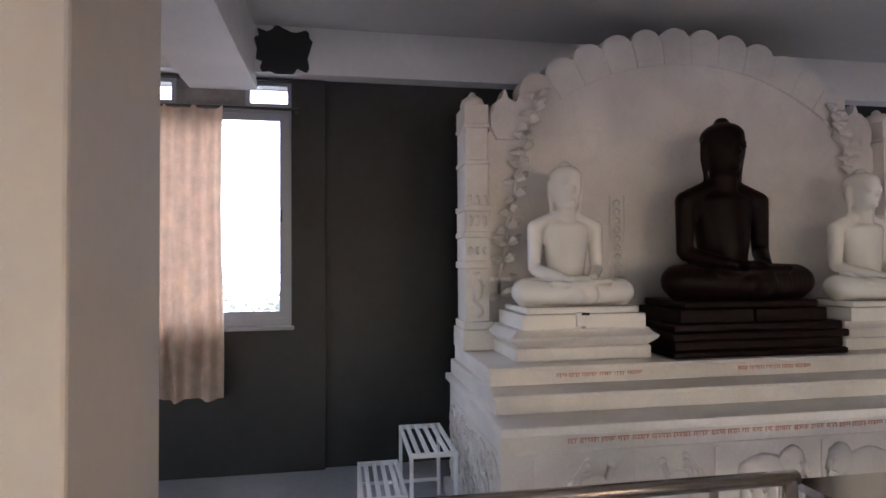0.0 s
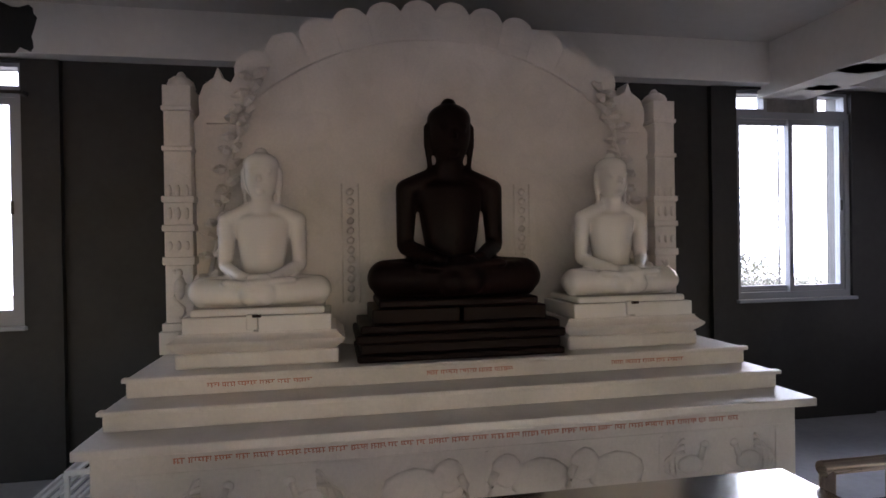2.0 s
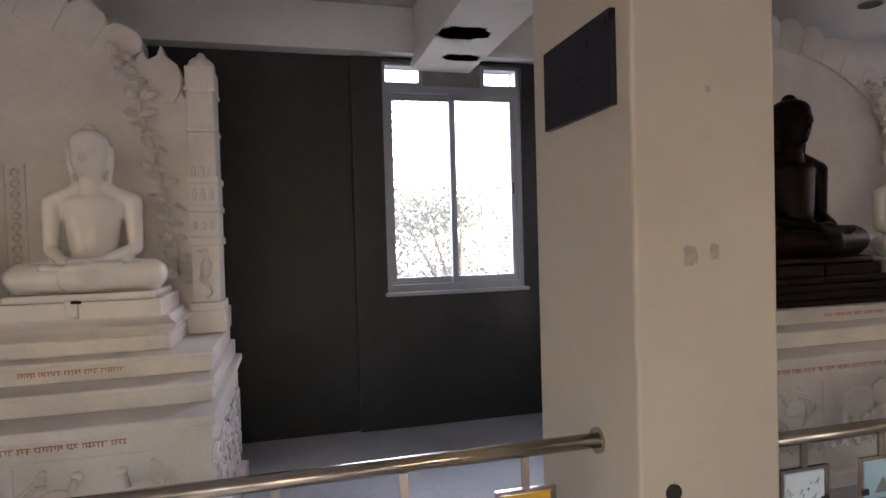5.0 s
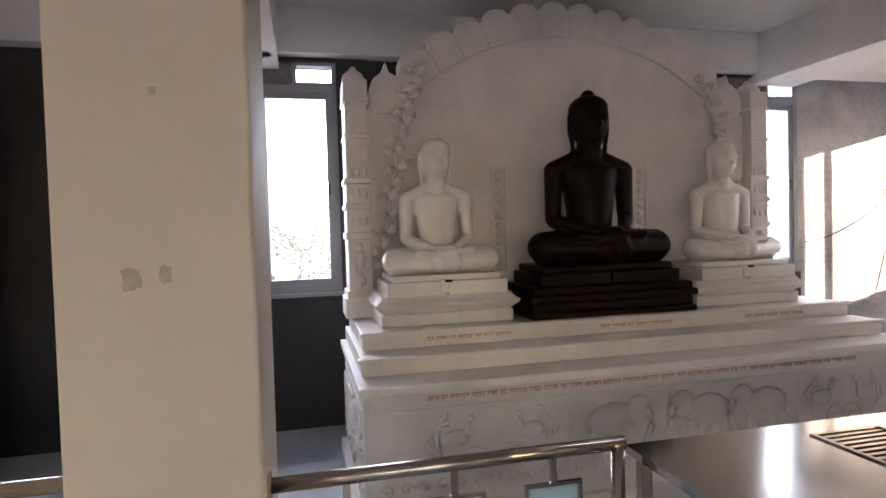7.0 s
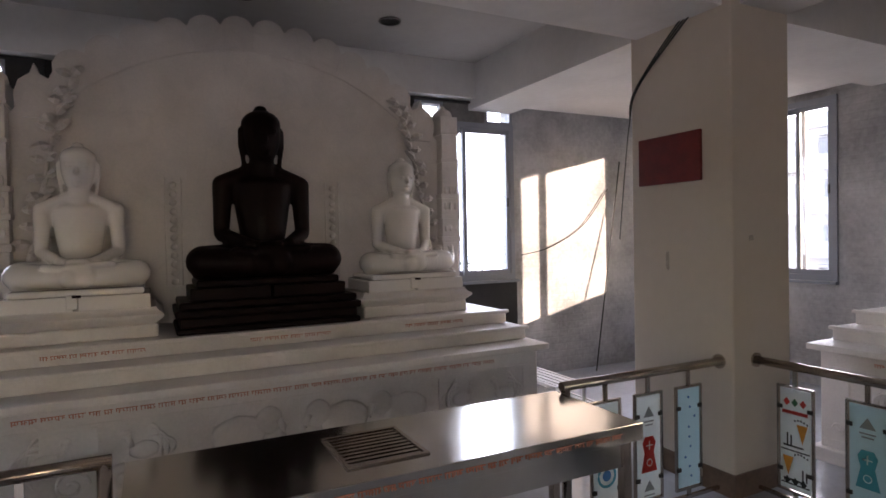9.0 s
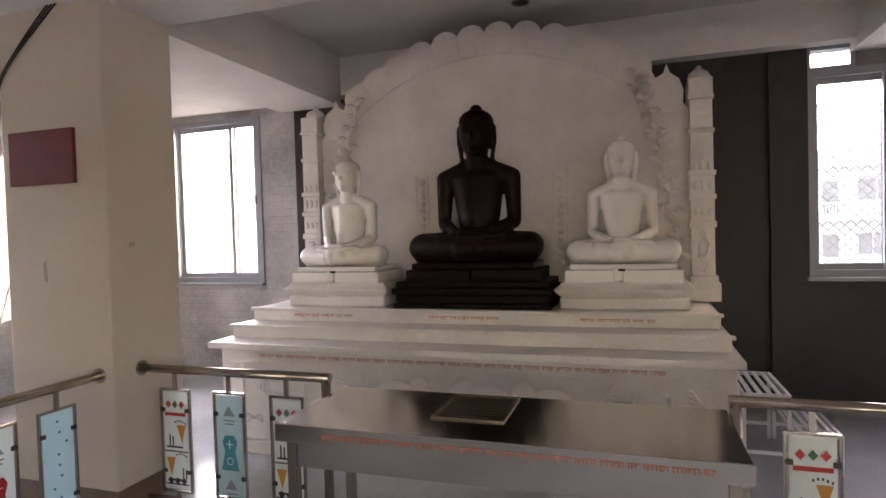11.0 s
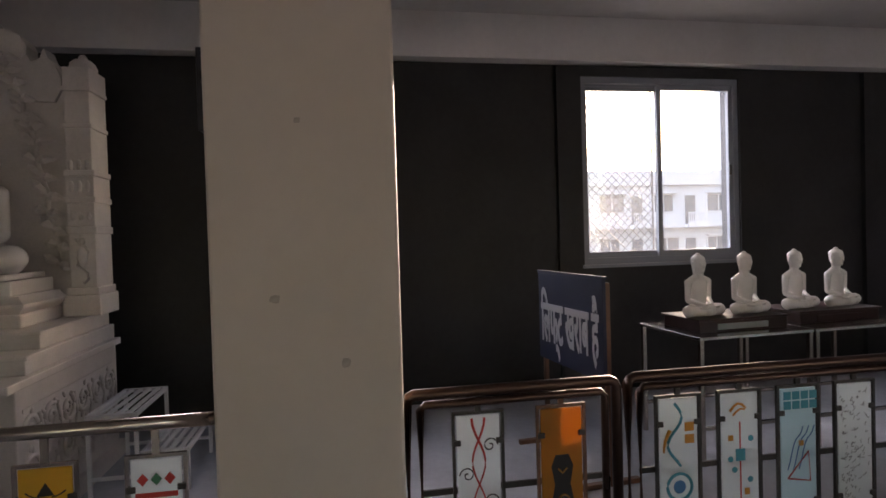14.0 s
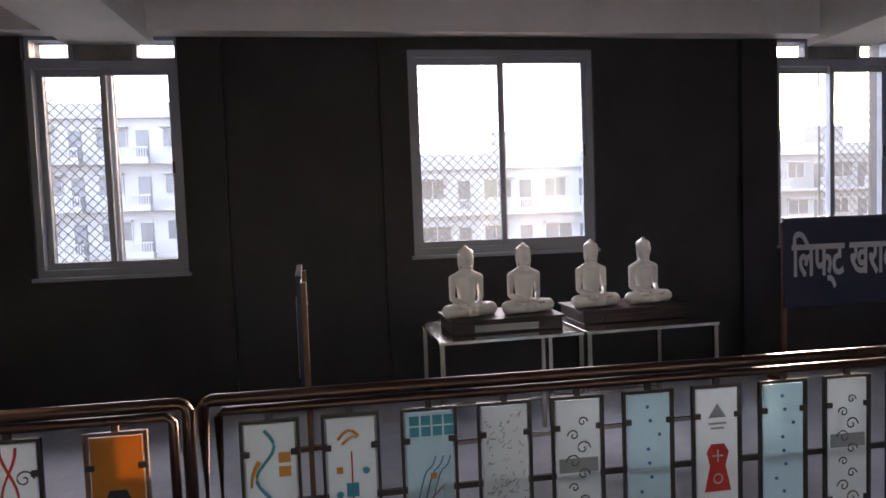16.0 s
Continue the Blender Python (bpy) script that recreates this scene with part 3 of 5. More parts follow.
# ---- shrines ----
def lettering(bm, x0, x1, z, h, y, rng, gap=0.5):
    """A line of small strokes hung from a headline, too small to read."""
    x = x0
    while x < x1:
        w = rng.uniform(1.6, 4.5) * h
        if x + w > x1:
            break
        box(bm, x, x + w, y - 0.0015, y, z + h * 0.82, z + h)
        u = x + 0.1 * h
        while u < x + w - 0.25 * h:
            t = rng.uniform(0.14, 0.26) * h
            z0 = z + rng.choice((0, 0, 0.15, 0.3)) * h
            box(bm, u, u + t, y - 0.0015, y, z0, z + h * 0.82)
            if rng.random() < 0.6:
                zz = z + rng.uniform(0.1, 0.5) * h
                box(bm, u + t, u + t + 0.25 * h, y - 0.0015, y, zz, zz + 0.16 * h)
            u += rng.uniform(0.45, 0.75) * h
        x += w + gap * h

def spiral(cx, cz, r, turns, y, n=26, sgn=1, start=0.0):
    return [(cx + sgn * r * (1 - 0.85 * i / n) * math.cos(start + turns * 2 * math.pi * i / n), y, cz + r * (1 - 0.85 * i / n) * math.sin(start + turns * 2 * math.pi * i / n)) for i in range(n + 1)]

def relief_elephant(bm, cx, cz, s, f, y):
    """Low relief of an elephant, flattened on the slab; f: 1 faces +x."""
    for dx, dz, rx, rz in ((0, 0, 0.15, 0.1), (0.16 * f, 0.05, 0.075, 0.08), (0.13 * f, 0.04, 0.05, 0.06)):
        blob(bm, (cx + s * dx, y, cz + s * dz), (s * rx, 0.022, s * rz))
    for dx in (-0.1, -0.03, 0.05, 0.11):
        blob(bm, (cx + s * dx, y, cz - s * 0.13), (s * 0.032, 0.018, s * 0.1))
    tube(bm, [(cx + f * s * (0.21 + 0.03 * math.sin(k)), y - 0.008, cz + s * (0.05 - 0.05 * k)) for k in range(5)], 0.022 * s, 6)

def relief_bird(bm, cx, cz, s, f, y):
    blob(bm, (cx, y, cz), (0.07 * s, 0.016, 0.045 * s))
    blob(bm, (cx + f * 0.075 * s, y, cz + 0.085 * s), (0.025 * s, 0.016, 0.022 * s))
    tube(bm, [(cx + f * 0.05 * s, y - 0.005, cz + 0.02 * s), (cx + f * 0.07 * s, y - 0.006, cz + 0.08 * s)], 0.015 * s, 6)
    for k in range(3):
        tube(bm, [(cx - f * (0.03 + (0.05 + 0.03 * k) * math.sin(q * 0.35)) * s, y - 0.004, cz + (0.12 - 0.03 * k) * s * math.cos(q * 0.35)) for q in range(9)], 0.009 * s, 5, r1=0.004)

def leaf_mesh():
    bm = bmesh.new()
    prof = [(0.0, 0.0), (0.018, 0.02), (0.024, 0.05), (0.014, 0.085), (0.0, 0.105)]
    vs = {}
    for side in (-1, 0, 1):
        for i, (w, z) in enumerate(prof):
            for lay in (0, 1):
                vs[side, i, lay] = bm.verts.new((side * w, -0.03 * math.sin(z * 30) - 0.012 * (1 - abs(side)) + 0.008 * lay, z))
    for lay in (0, 1):
        for i in range(4):
            for a, b in ((-1, 0), (0, 1)):
                f = [vs[a, i, lay], vs[b, i, lay], vs[b, i + 1, lay], vs[a, i + 1, lay]]
                bm.faces.new(f if lay == 0 else f[::-1])
    for i in range(4):
        for s in (-1, 1):
            f = [vs[s, i, 0], vs[s, i + 1, 0], vs[s, i + 1, 1], vs[s, i, 1]]
            bm.faces.new(f if s > 0 else f[::-1])
    bmesh.ops.remove_doubles(bm, verts=bm.verts[:], dist=1e-5)
    return as_mesh("leaf", bm, M_MARBLE)
LEAF = leaf_mesh()

def pilaster(parent, s, front, back):
    """Carved pier at one side of the arched back; s: its side."""
    c = s * 1.66
    bs = [(c - 0.115, c + 0.115, front - 0.03, back, 1.05, 1.19), (c - 0.1, c + 0.1, front - 0.015, back, 1.19, 1.24)]
    z = 1.24
    for k, (h, w) in enumerate(((0.36, 0.082), (0.05, 0.096), (0.16, 0.084), (0.04, 0.096), (0.14, 0.086), (0.04, 0.096), (0.28, 0.08), (0.03, 0.09), (0.22, 0.078), (0.03, 0.09), (0.13, 0.084))):
        bs.append((c - w, c + w, front + (0.0 if w > 0.088 else 0.012), back, z, z + h))
        z += h
    p = part("pilaster", boxes(bs[0], bevel=0.006), M_MARBLE, parent)
    for b in bs[1:]:
        part("block", boxes(b, bevel=0.006), M_MARBLE, p)
    bm = bmesh.new()
    blob(bm, (c, (front + back) / 2, z + 0.02), (0.085, 0.12, 0.07))
    blob(bm, (c, (front + back) / 2, z + 0.08), (0.03, 0.04, 0.04))
    part("finial", bm, M_MARBLE, p)
    bm = bmesh.new()
    for k in range(3):
        for zz in (1.72, 1.92, 2.06):
            blob(bm, (c - 0.05 + 0.05 * k, front + 0.008, zz), (0.016, 0.012, 0.04 if zz > 1.8 else 0.03))
    tube(bm, [(c + 0.035 * math.sin(k * 1.1), front + 0.008, 1.27 + 0.03 * k) for k in range(11)], 0.012, 6)
    blob(bm, (c, front + 0.008, 1.45), (0.035, 0.02, 0.07))
    blob(bm, (c, front + 0.008, 1.55), (0.022, 0.02, 0.028))
    tagged(part("carving", bm, M_MARBLE, p, "carved standing figure and bands"), kind="stuff")
    return p

def shrine(m, seed, label, shift=0.0, base=0.0):
    rng = random.Random(seed)
    # altar base of stepped slabs
    alt = thing("shrine_altar", label, "altar", m @ pose(base, 0, 0), "marble altars")
    body = part("base", boxes((-1.80, 1.80, -2.02, -0.66, 0, 0.80), bevel=0.008), M_MARBLE, alt)
    part("plinth", boxes((-1.85, 1.85, -2.07, -0.64, 0, 0.10), bevel=0.01), M_MARBLE, alt)
    for k, (hw, yf, z0, z1) in enumerate(((1.83, -2.14, 0.80, 0.845), (1.79, -1.89, 0.845, 0.945), (1.76, -1.66, 0.945, 1.045))):
        part("step", boxes((-hw, hw, yf, -0.64 - 0.005 * k, z0, z1), bevel=0.006), M_MARBLE, alt)
    part("step_nosing", boxes((-1.81, 1.81, -1.912, -1.86, 0.925, 0.948), bevel=0.006), M_MARBLE, alt)
    part("step_nosing", boxes((-1.775, 1.775, -1.682, -1.64, 1.026, 1.05), bevel=0.006), M_MARBLE, alt)
    # red inscriptions
    bm = bmesh.new()
    lettering(bm, -1.45, 1.5, 0.72, 0.026, -2.0215, rng)
    tagged(part("inscription", bm, M_RED, body, "line of red Devanagari lettering"), kind="stuff")
    for c in (-1.1, 0.05, 1.15):
        bm = bmesh.new()
        lettering(bm, c - 0.27, c + 0.27, 0.98, 0.024, -1.6615, rng)
        tagged(part("inscription", bm, M_RED, alt, "short line of red lettering"), kind="stuff")
    # carved frieze on the front and the ends
    bm = bmesh.new()
    y = -2.02
    for k, f in ((-0.35, 1), (0.3, -1), (0.72, -1)):
        relief_elephant(bm, k, 0.5, 1.1, f, y)
    for k, f in ((-1.3, 1), (-0.85, -1), (1.15, 1), (1.5, -1)):
        relief_bird(bm, k, 0.5, 1.15, f, y)
        tube(bm, spiral(k + 0.1 * f, 0.36, 0.09, 1.4, y - 0.004, sgn=f), 0.011, 6)
    for k in (-1.62, -1.08, -0.62, 0.02, 0.98, 1.68):
        box(bm, k - 0.012, k + 0.012, y - 0.012, y, 0.16, 0.66)
    for k in range(34):
        x = -1.68 + k * 0.102
        tube(bm, spiral(x, 0.25, 0.04, 1.1, y - 0.003, 12, 1 if k % 2 else -1), 0.008, 5)
    box(bm, -1.72, 1.72, y - 0.008, y, 0.665, 0.68)
    box(bm, -1.72, 1.72, y - 0.008, y, 0.15, 0.165)
    for v in bm.verts:
        v.co.y = y + (v.co.y - y) * 0.5
    tagged(part("frieze", bm, M_MARBLE, body, "low-relief carved elephants, birds and scrolls"), kind="stuff")
    for s in (-1, 1):
        bm = bmesh.new()
        for k in range(6):
            yy, g = -1.88 + k * 0.21, 1 if k % 2 else -1
            for zc, r in ((0.56, 0.085), (0.34, 0.095)):
                tube(bm, [(s * 1.806, yy + p[0], p[2]) for p in spiral(0, zc, r, 1.6, 0, sgn=g, start=k)], 0.014, 6, r1=0.008)
                for q in range(4):
                    a = k + q * 1.5
                    blob(bm, (s * 1.803, yy + 1.15 * r * math.cos(a), zc + 1.15 * r * math.sin(a)), (0.012, 0.024, 0.014), pose(0, 0, 0, math.degrees(a)), 1)
            tube(bm, [(s * 1.806, yy + 0.1 + 0.02 * math.sin(q * 1.2), 0.18 + 0.05 * q) for q in range(10)], 0.011, 6)
        box(bm, s * 1.80 - 0.006, s * 1.80 + 0.006, -1.96, -0.72, 0.665, 0.685)
        box(bm, s * 1.80 - 0.006, s * 1.80 + 0.006, -1.96, -0.72, 0.15, 0.17)
        tagged(part("end_frieze", bm, M_MARBLE, body), kind="stuff")
    # arched back with a lobed border, raised over the recessed field
    back = thing("arched_back_panel", "carved marble back panel with a lobed arch", "panel", m @ pose(shift, 0, 0), "arched back panels")
    R, cz, half, n = 2.06, 1.245, 40.0, 12
    def lobe_pts(i, k, m, swell):
        a = radians(90 - half + 2 * half * (i + k / m) / n)
        q = R + swell * math.sin(math.pi * k / m) ** 0.6
        return (q * math.cos(a), cz + q * math.sin(a))
    outer = [lobe_pts(i, k, 7, 0.075) for i in range(n) for k in range(7)] + [lobe_pts(n - 1, 7, 7, 0)]
    wing = [(1.59, 1.05), (1.59, 2.50), (1.545, 2.56), (1.55, 2.66), (1.52, 2.75), (1.455, 2.80), (1.43, 2.87), (1.405, 2.80), (1.35, 2.77)]
    shape = wing + outer + [(-x, z) for x, z in reversed(wing)]
    bm = bmesh.new()
    prism(bm, shape, -0.88, -0.72)
    part("field", bm, M_MARBLE, back, "smooth recessed marble field")
    for i in range(n):
        bm = bmesh.new()
        pts = [lobe_pts(i, k, 7, 0.073) for k in range(8)]
        for k in range(3):
            a = radians(90 - half + 2 * half * (i + 1 - k / 2) / n)
            pts.append(((R - 0.2) * math.cos(a), cz + (R - 0.2) * math.sin(a)))
        prism(bm, pts, -0.90, -0.88)
        bmesh.ops.bevel(bm, geom=[e for e in bm.edges if e.is_manifold and e.calc_face_angle(0) > 0.9], offset=0.006, segments=2, affect="EDGES")
        part("lobe", bm, M_MARBLE, back)
    for s in (-1, 1):
        bm = bmesh.new()
        prism(bm, [(s * x, z) for x, z in [(1.20, 2.60), (1.32, 2.50), (1.50, 2.50), (1.54, 2.58), (1.545, 2.66), (1.51, 2.74), (1.44, 2.79), (1.34, 2.76), (1.26, 2.78)]], -0.91, -0.88)
        part("wing", bm, M_MARBLE, back)
    # slim engaged columns and inner arch behind the middle figure
    bm = bmesh.new()
    for s in (-1, 1):
        for k in range(12):
            blob(bm, (s * 0.60, -0.8815, 1.35 + 0.065 * k), (0.03, 0.006, 0.028), sub=1)
        box(bm, s * 0.60 - 0.045, s * 0.60 + 0.045, -0.905, -0.88, 1.05, 1.32)
        tube(bm, [(s * 0.545, -0.881, 1.32), (s * 0.545, -0.881, 2.12)], 0.005, 6)
        tube(bm, [(s * 0.655, -0.881, 1.32), (s * 0.655, -0.881, 2.12)], 0.005, 6)
    tagged(part("engaged_column", bm, M_MARBLE, back, "faint beaded columns in low relief"), kind="stuff")
    for s in (-1, 1):
        pilaster(back, s, -0.99, -0.69)
        # leafy vine down the side of the arch
        bm = bmesh.new()
        vine = []
        for k in range(15):
            t = k / 14
            vine.append((s * (1.14 + 0.36 * t ** 0.7 + 0.012 * math.sin(k * 2.1)), -0.91, 2.86 - 1.45 * t ** 1.15))
        tube(bm, vine, 0.016, 6)
        part("vine", bm, M_MARBLE, back)
        for k in range(1, 15):
            p = vine[k]
            for q in (-1, 1):
                lf = new("leaf", LEAF)
                lf.parent = back
                lf.matrix_basis = pose(p[0], p[1] - 0.01, p[2], 0, q * rng.uniform(50, 100) + 20 * s, 0) @ Matrix.Diagonal((1.25, 1.5, rng.uniform(0.8, 1.3), 1))
    # figures on their pedestals
    for s, kind in ((-1.13, "w"), (0.015, "d"), (1.11, "w")):
        w = kind == "w"
        hx = 0.445 if w else 0.56
        ped = thing("statue_pedestal", "moulded white marble pedestal on the altar" if w else "moulded dark stone pedestal on the altar", "pedestal", m @ pose(s, 0, 0), "statue pedestals")
        mm = M_MARBLE if w else M_BLACKSTONE
        if w:
            moulded(ped, hx - 0.02, -1.50, -0.98, [(1.045, 1.128, 0.01)], mm, 0.014)
            flared(ped, hx - 0.03, -1.49, -0.98, 1.128, 1.19, 0.0, 0.055, mm)
            flared(ped, hx - 0.03, -1.49, -0.98, 1.19, 1.235, 0.055, 0.01, mm)
            part("slab", boxes((-0.395, -0.022, -1.52, -1.0, 1.235, 1.325), (0.0, 0.395, -1.52, -1.0, 1.235, 1.325), (-0.06, 0.0, -1.535, -1.5, 1.25, 1.335), bevel=0.008), M_STATUE, ped)
            part("cushion", boxes((-0.36, 0.36, -1.50, -1.02, 1.325, 1.365), bevel=0.014), M_STATUE, ped)
            part("emblem", boxes((-0.028, 0.02, -1.541, -1.53, 1.318, 1.334), bevel=0.003), M_BLACKSTONE, ped, "small dark engraved emblem")
            statue(STATUE_WHITE, m @ pose(s, -1.25, 1.355), (1.0, 1.12, 1.0), "polished white marble statue seated cross-legged on a pedestal", "white shrine statues")
        else:
            lower = [(1.045, 1.085, 0.03), (1.085, 1.15, 0.01), (1.15, 1.20, 0.035), (1.20, 1.25, 0.01)]
            moulded(ped, hx + 0.02, -1.56, -0.98, lower, mm)
            part("slab", boxes((-0.52, -0.01, -1.52, -1.0, 1.25, 1.335), (0.01, 0.52, -1.52, -1.0, 1.25, 1.335), bevel=0.008), mm, ped)
            part("cushion", boxes((-0.48, 0.48, -1.50, -1.0, 1.335, 1.385), bevel=0.014), mm, ped)
            statue(STATUE_DARK, m @ pose(s, -1.25, 1.375), (1.345, 1.38, 1.33), "dark brown stone statue seated cross-legged on a pedestal", "dark shrine statues")
    return alt

shrine(north(2.80), 1, "stepped marble altar with red inscriptions and carved base")
shrine(north(8.70), 2, "stepped marble altar with red inscriptions and carved base", 0.03, 0.06)
shrine(east(0.29), 3, "stepped marble altar with red inscriptions and carved base", 0.02, -0.05)

# ---- railings with hung painted panels ----
def motif(kind, parent, w, z0, z1, y):
    """Painted figures on the face of a panel; thin raised paint, each colour a part."""
    def put(bm, m, label=""):
        tagged(part("motif", bm, m, parent, label), kind="stuff")
    h = z1 - z0
    if kind in ("diamonds", "diamonds_low"):
        for k, m in ((-0.27, M_PRED), (0.0, M_PGREEN), (0.27, M_PRED)):
            bm = bmesh.new()
            c = (k * w, z1 - 0.075)
            prism(bm, [(c[0] - 0.02, c[1]), (c[0], c[1] - 0.024), (c[0] + 0.02, c[1]), (c[0], c[1] + 0.024)], y - 0.002, y)
            put(bm, m)
        put(boxes((-w * 0.42, w * 0.42, y - 0.002, y, z1 - 0.145, z1 - 0.125)), M_PRED)
        for row in range(2):
            zz = z1 - 0.20 - row * 0.2
            bm = bmesh.new()
            s = 1 if row == 0 else -1
            prism(bm, [(0.01, zz), (0.075, zz), (0.044, zz - 0.11)] if s > 0 else [(-0.075, zz), (-0.01, zz), (-0.042, zz - 0.11)], y - 0.002, y)
            put(bm, M_PORANGE)
            bm = boxes(*[(-s * 0.045 - 0.004 + 0.022 * k, -s * 0.045 + 0.004 + 0.022 * k, y - 0.002, y, zz - 0.13, zz - 0.06 - 0.01 * k) for k in range(2)], (-0.07, 0.05, y - 0.002, y, zz - 0.14, zz - 0.13), (-0.085, 0.085, y - 0.002, y, zz - 0.165, zz - 0.158))
            for k in range(5):
                box(bm, 0.0 + 0.018 * k - 0.004, 0.018 * k + 0.004, y - 0.002, y, zz + 0.012 + 0.008 * math.sin(k), zz + 0.024 + 0.008 * math.sin(k))
            put(bm, M_PBLACK)
        bm = bmesh.new()
        for k in (-0.27, 0, 0.27):
            prism(bm, [(k * w - 0.02, z0 + 0.05), (k * w, z0 + 0.026), (k * w + 0.02, z0 + 0.05), (k * w, z0 + 0.074)], y - 0.002, y)
        put(bm, M_PBLACK)
    elif kind == "pot":
        bm = bmesh.new()
        for k in range(6):
            hw = (0.03, 0.05, 0.065, 0.06, 0.045, 0.03)[k]
            box(bm, -hw, hw, y - 0.002, y, z1 - 0.13 - 0.022 * k, z1 - 0.12 - 0.022 * k)
        prism(bm, [(-0.03, z1 - 0.10), (0.03, z1 - 0.10), (0, z1 - 0.05)], y - 0.002, y)
        for s in (-1, 1):
            tube(bm, [(s * (0.02 + 0.016 * k), y, z1 - 0.105 + 0.006 * k * k * 0.4) for k in range(4)], 0.003, 4)
        put(bm, M_PBLACK)
        bm = bmesh.new()
        prism(bm, [(-0.055, z1 - 0.34), (-0.035, z1 - 0.30), (0.035, z1 - 0.30), (0.055, z1 - 0.34), (0.04, z1 - 0.39), (0.06, z1 - 0.50), (-0.06, z1 - 0.50), (-0.04, z1 - 0.39)], y - 0.002, y)
        put(bm, M_PRED)
        bm = boxes((-0.003, 0.003, y - 0.004, y - 0.002, z1 - 0.37, z1 - 0.32), (-0.025, 0.025, y - 0.004, y - 0.002, z1 - 0.348, z1 - 0.342))
        put(bm, M_PANELYELLOW)
    elif kind == "swirl_red":
        for s, m in ((-1, M_PRED), (1, M_PRED)):
            bm = bmesh.new()
            tube(bm, [(s * 0.028 * math.cos(k * 0.5), y, z1 - 0.01 - 0.03 * k) for k in range(14)], 0.006, 5, r1=0.003)
            put(bm, m)
        bm = bmesh.new()
        for k in range(4):
            tube(bm, spiral((-1) ** k * 0.05, z1 - 0.13 - 0.12 * k, 0.035, 1.3, y, 16, (-1) ** k), 0.003, 4)
        put(bm, M_PBLACK)
    elif kind == "amber":
        bm = bmesh.new()
        prism(bm, [(-0.05, z1 - 0.25), (-0.03, z1 - 0.20), (0.03, z1 - 0.20), (0.05, z1 - 0.25), (0.035, z1 - 0.33), (0.07, z1 - 0.5), (-0.07, z1 - 0.5), (-0.035, z1 - 0.33)], y - 0.002, y)
        put(bm, M_PBLACK)
        bm = bmesh.new()
        tube(bm, [(-0.02, y - 0.003, z1 - 0.26), (0.0, y - 0.003, z1 - 0.28), (0.02, y - 0.003, z1 - 0.26)], 0.004, 4)
        tube(bm, spiral(0, z1 - 0.40, 0.03, 1.2, y - 0.003, 12), 0.004, 4)
        put(bm, M_PANELORANGE)
    elif kind == "teal_wave":
        bm = bmesh.new()
        tube(bm, [(-0.02 + 0.035 * math.sin(k * 0.55), y, z1 - 0.02 - 0.022 * k) for k in range(14)], 0.007, 5)
        tube(bm, [(0.06 * math.cos(a), y, z1 - 0.40 + 0.06 * math.sin(a)) for a in (2 * math.pi * k / 20 for k in range(21))], 0.008, 5)
        put(bm, M_PTEAL)
        put(boxes((0.03, 0.075, y - 0.002, y, z1 - 0.15, z1 - 0.11), (0.03, 0.075, y - 0.002, y, z1 - 0.205, z1 - 0.165)), M_PORANGE)
        bm = bmesh.new()
        tube(bm, [(-0.075 + 0.002 * k * k, y, z1 - 0.24 + 0.025 * k) for k in range(5)], 0.005, 5, r1=0.01)
        put(bm, M_PORANGE)
        bm = bmesh.new()
        disc(bm, 0, z1 - 0.40, 0.03, y - 0.002, y)
        put(bm, M_PBLUE)
    elif kind == "teal_square":
        bm = bmesh.new()
        tube(bm, [(-0.05 + 0.02 * k, y, z1 - 0.08 + 0.035 * math.sin(k * 0.7)) for k in range(5)], 0.006, 5)
        tube(bm, [(-0.035 + 0.02 * k, y, z1 - 0.10 + 0.03 * math.sin(k * 0.7)) for k in range(4)], 0.005, 5)
        put(bm, M_PORANGE)
        put(boxes((-0.003, 0.003, y - 0.002, y, z1 - 0.5, z1 - 0.13)), M_PRED)
        put(boxes((-0.024, 0.024, y - 0.004, y - 0.001, z1 - 0.31, z1 - 0.255)), M_PTEAL)
        bm = bmesh.new()
        for x, z in ((0.055, 0.21), (-0.05, 0.30), (-0.03, 0.35), (0.05, 0.40)):
            disc(bm, x, z1 - z, 0.014, y - 0.002, y, 10)
        put(bm, M_PTEAL)
        put(boxes((-0.06, -0.035, y - 0.002, y, z1 - 0.215, z1 - 0.19), (0.02, 0.045, y - 0.002, y, z1 - 0.47, z1 - 0.44)), M_PORANGE)
    elif kind == "teal_grid":
        put(boxes(*[(-w * 0.42 + 0.046 * k, -w * 0.42 + 0.046 * k + 0.038, y - 0.002, y, z1 - 0.05 - 0.045 * r, z1 - 0.012 - 0.045 * r) for k in range(4) for r in range(2)]), M_PTEAL)
        bm = bmesh.new()
        for q in range(3):
            tube(bm, [(-0.06 + 0.03 * q + 0.012 * k, y, z1 - 0.36 + 0.028 * k - 0.02 * math.cos(k)) for k in range(8)], 0.003, 4)
        put(bm, M_PBLUE)
        bm = bmesh.new()
        tube(bm, [(-0.06, y, z1 - 0.42), (0.05, y, z1 - 0.30), (0.06, y, z1 - 0.44), (-0.06, y, z1 - 0.42)], 0.004, 4)
        put(bm, M_PRED)
        put(boxes((0.0, 0.025, y - 0.002, y, z1 - 0.27, z1 - 0.245)), M_PORANGE)
    elif kind in ("etched", "scroll"):
        rng = random.Random(7)
        bm = bmesh.new()
        if kind == "etched":
            for k in range(110):
                x, z, a = rng.uniform(-0.42, 0.42) * w, rng.uniform(z0 + 0.03, z1 - 0.03), rng.uniform(0, 6.3)
                l = rng.uniform(0.008, 0.018)
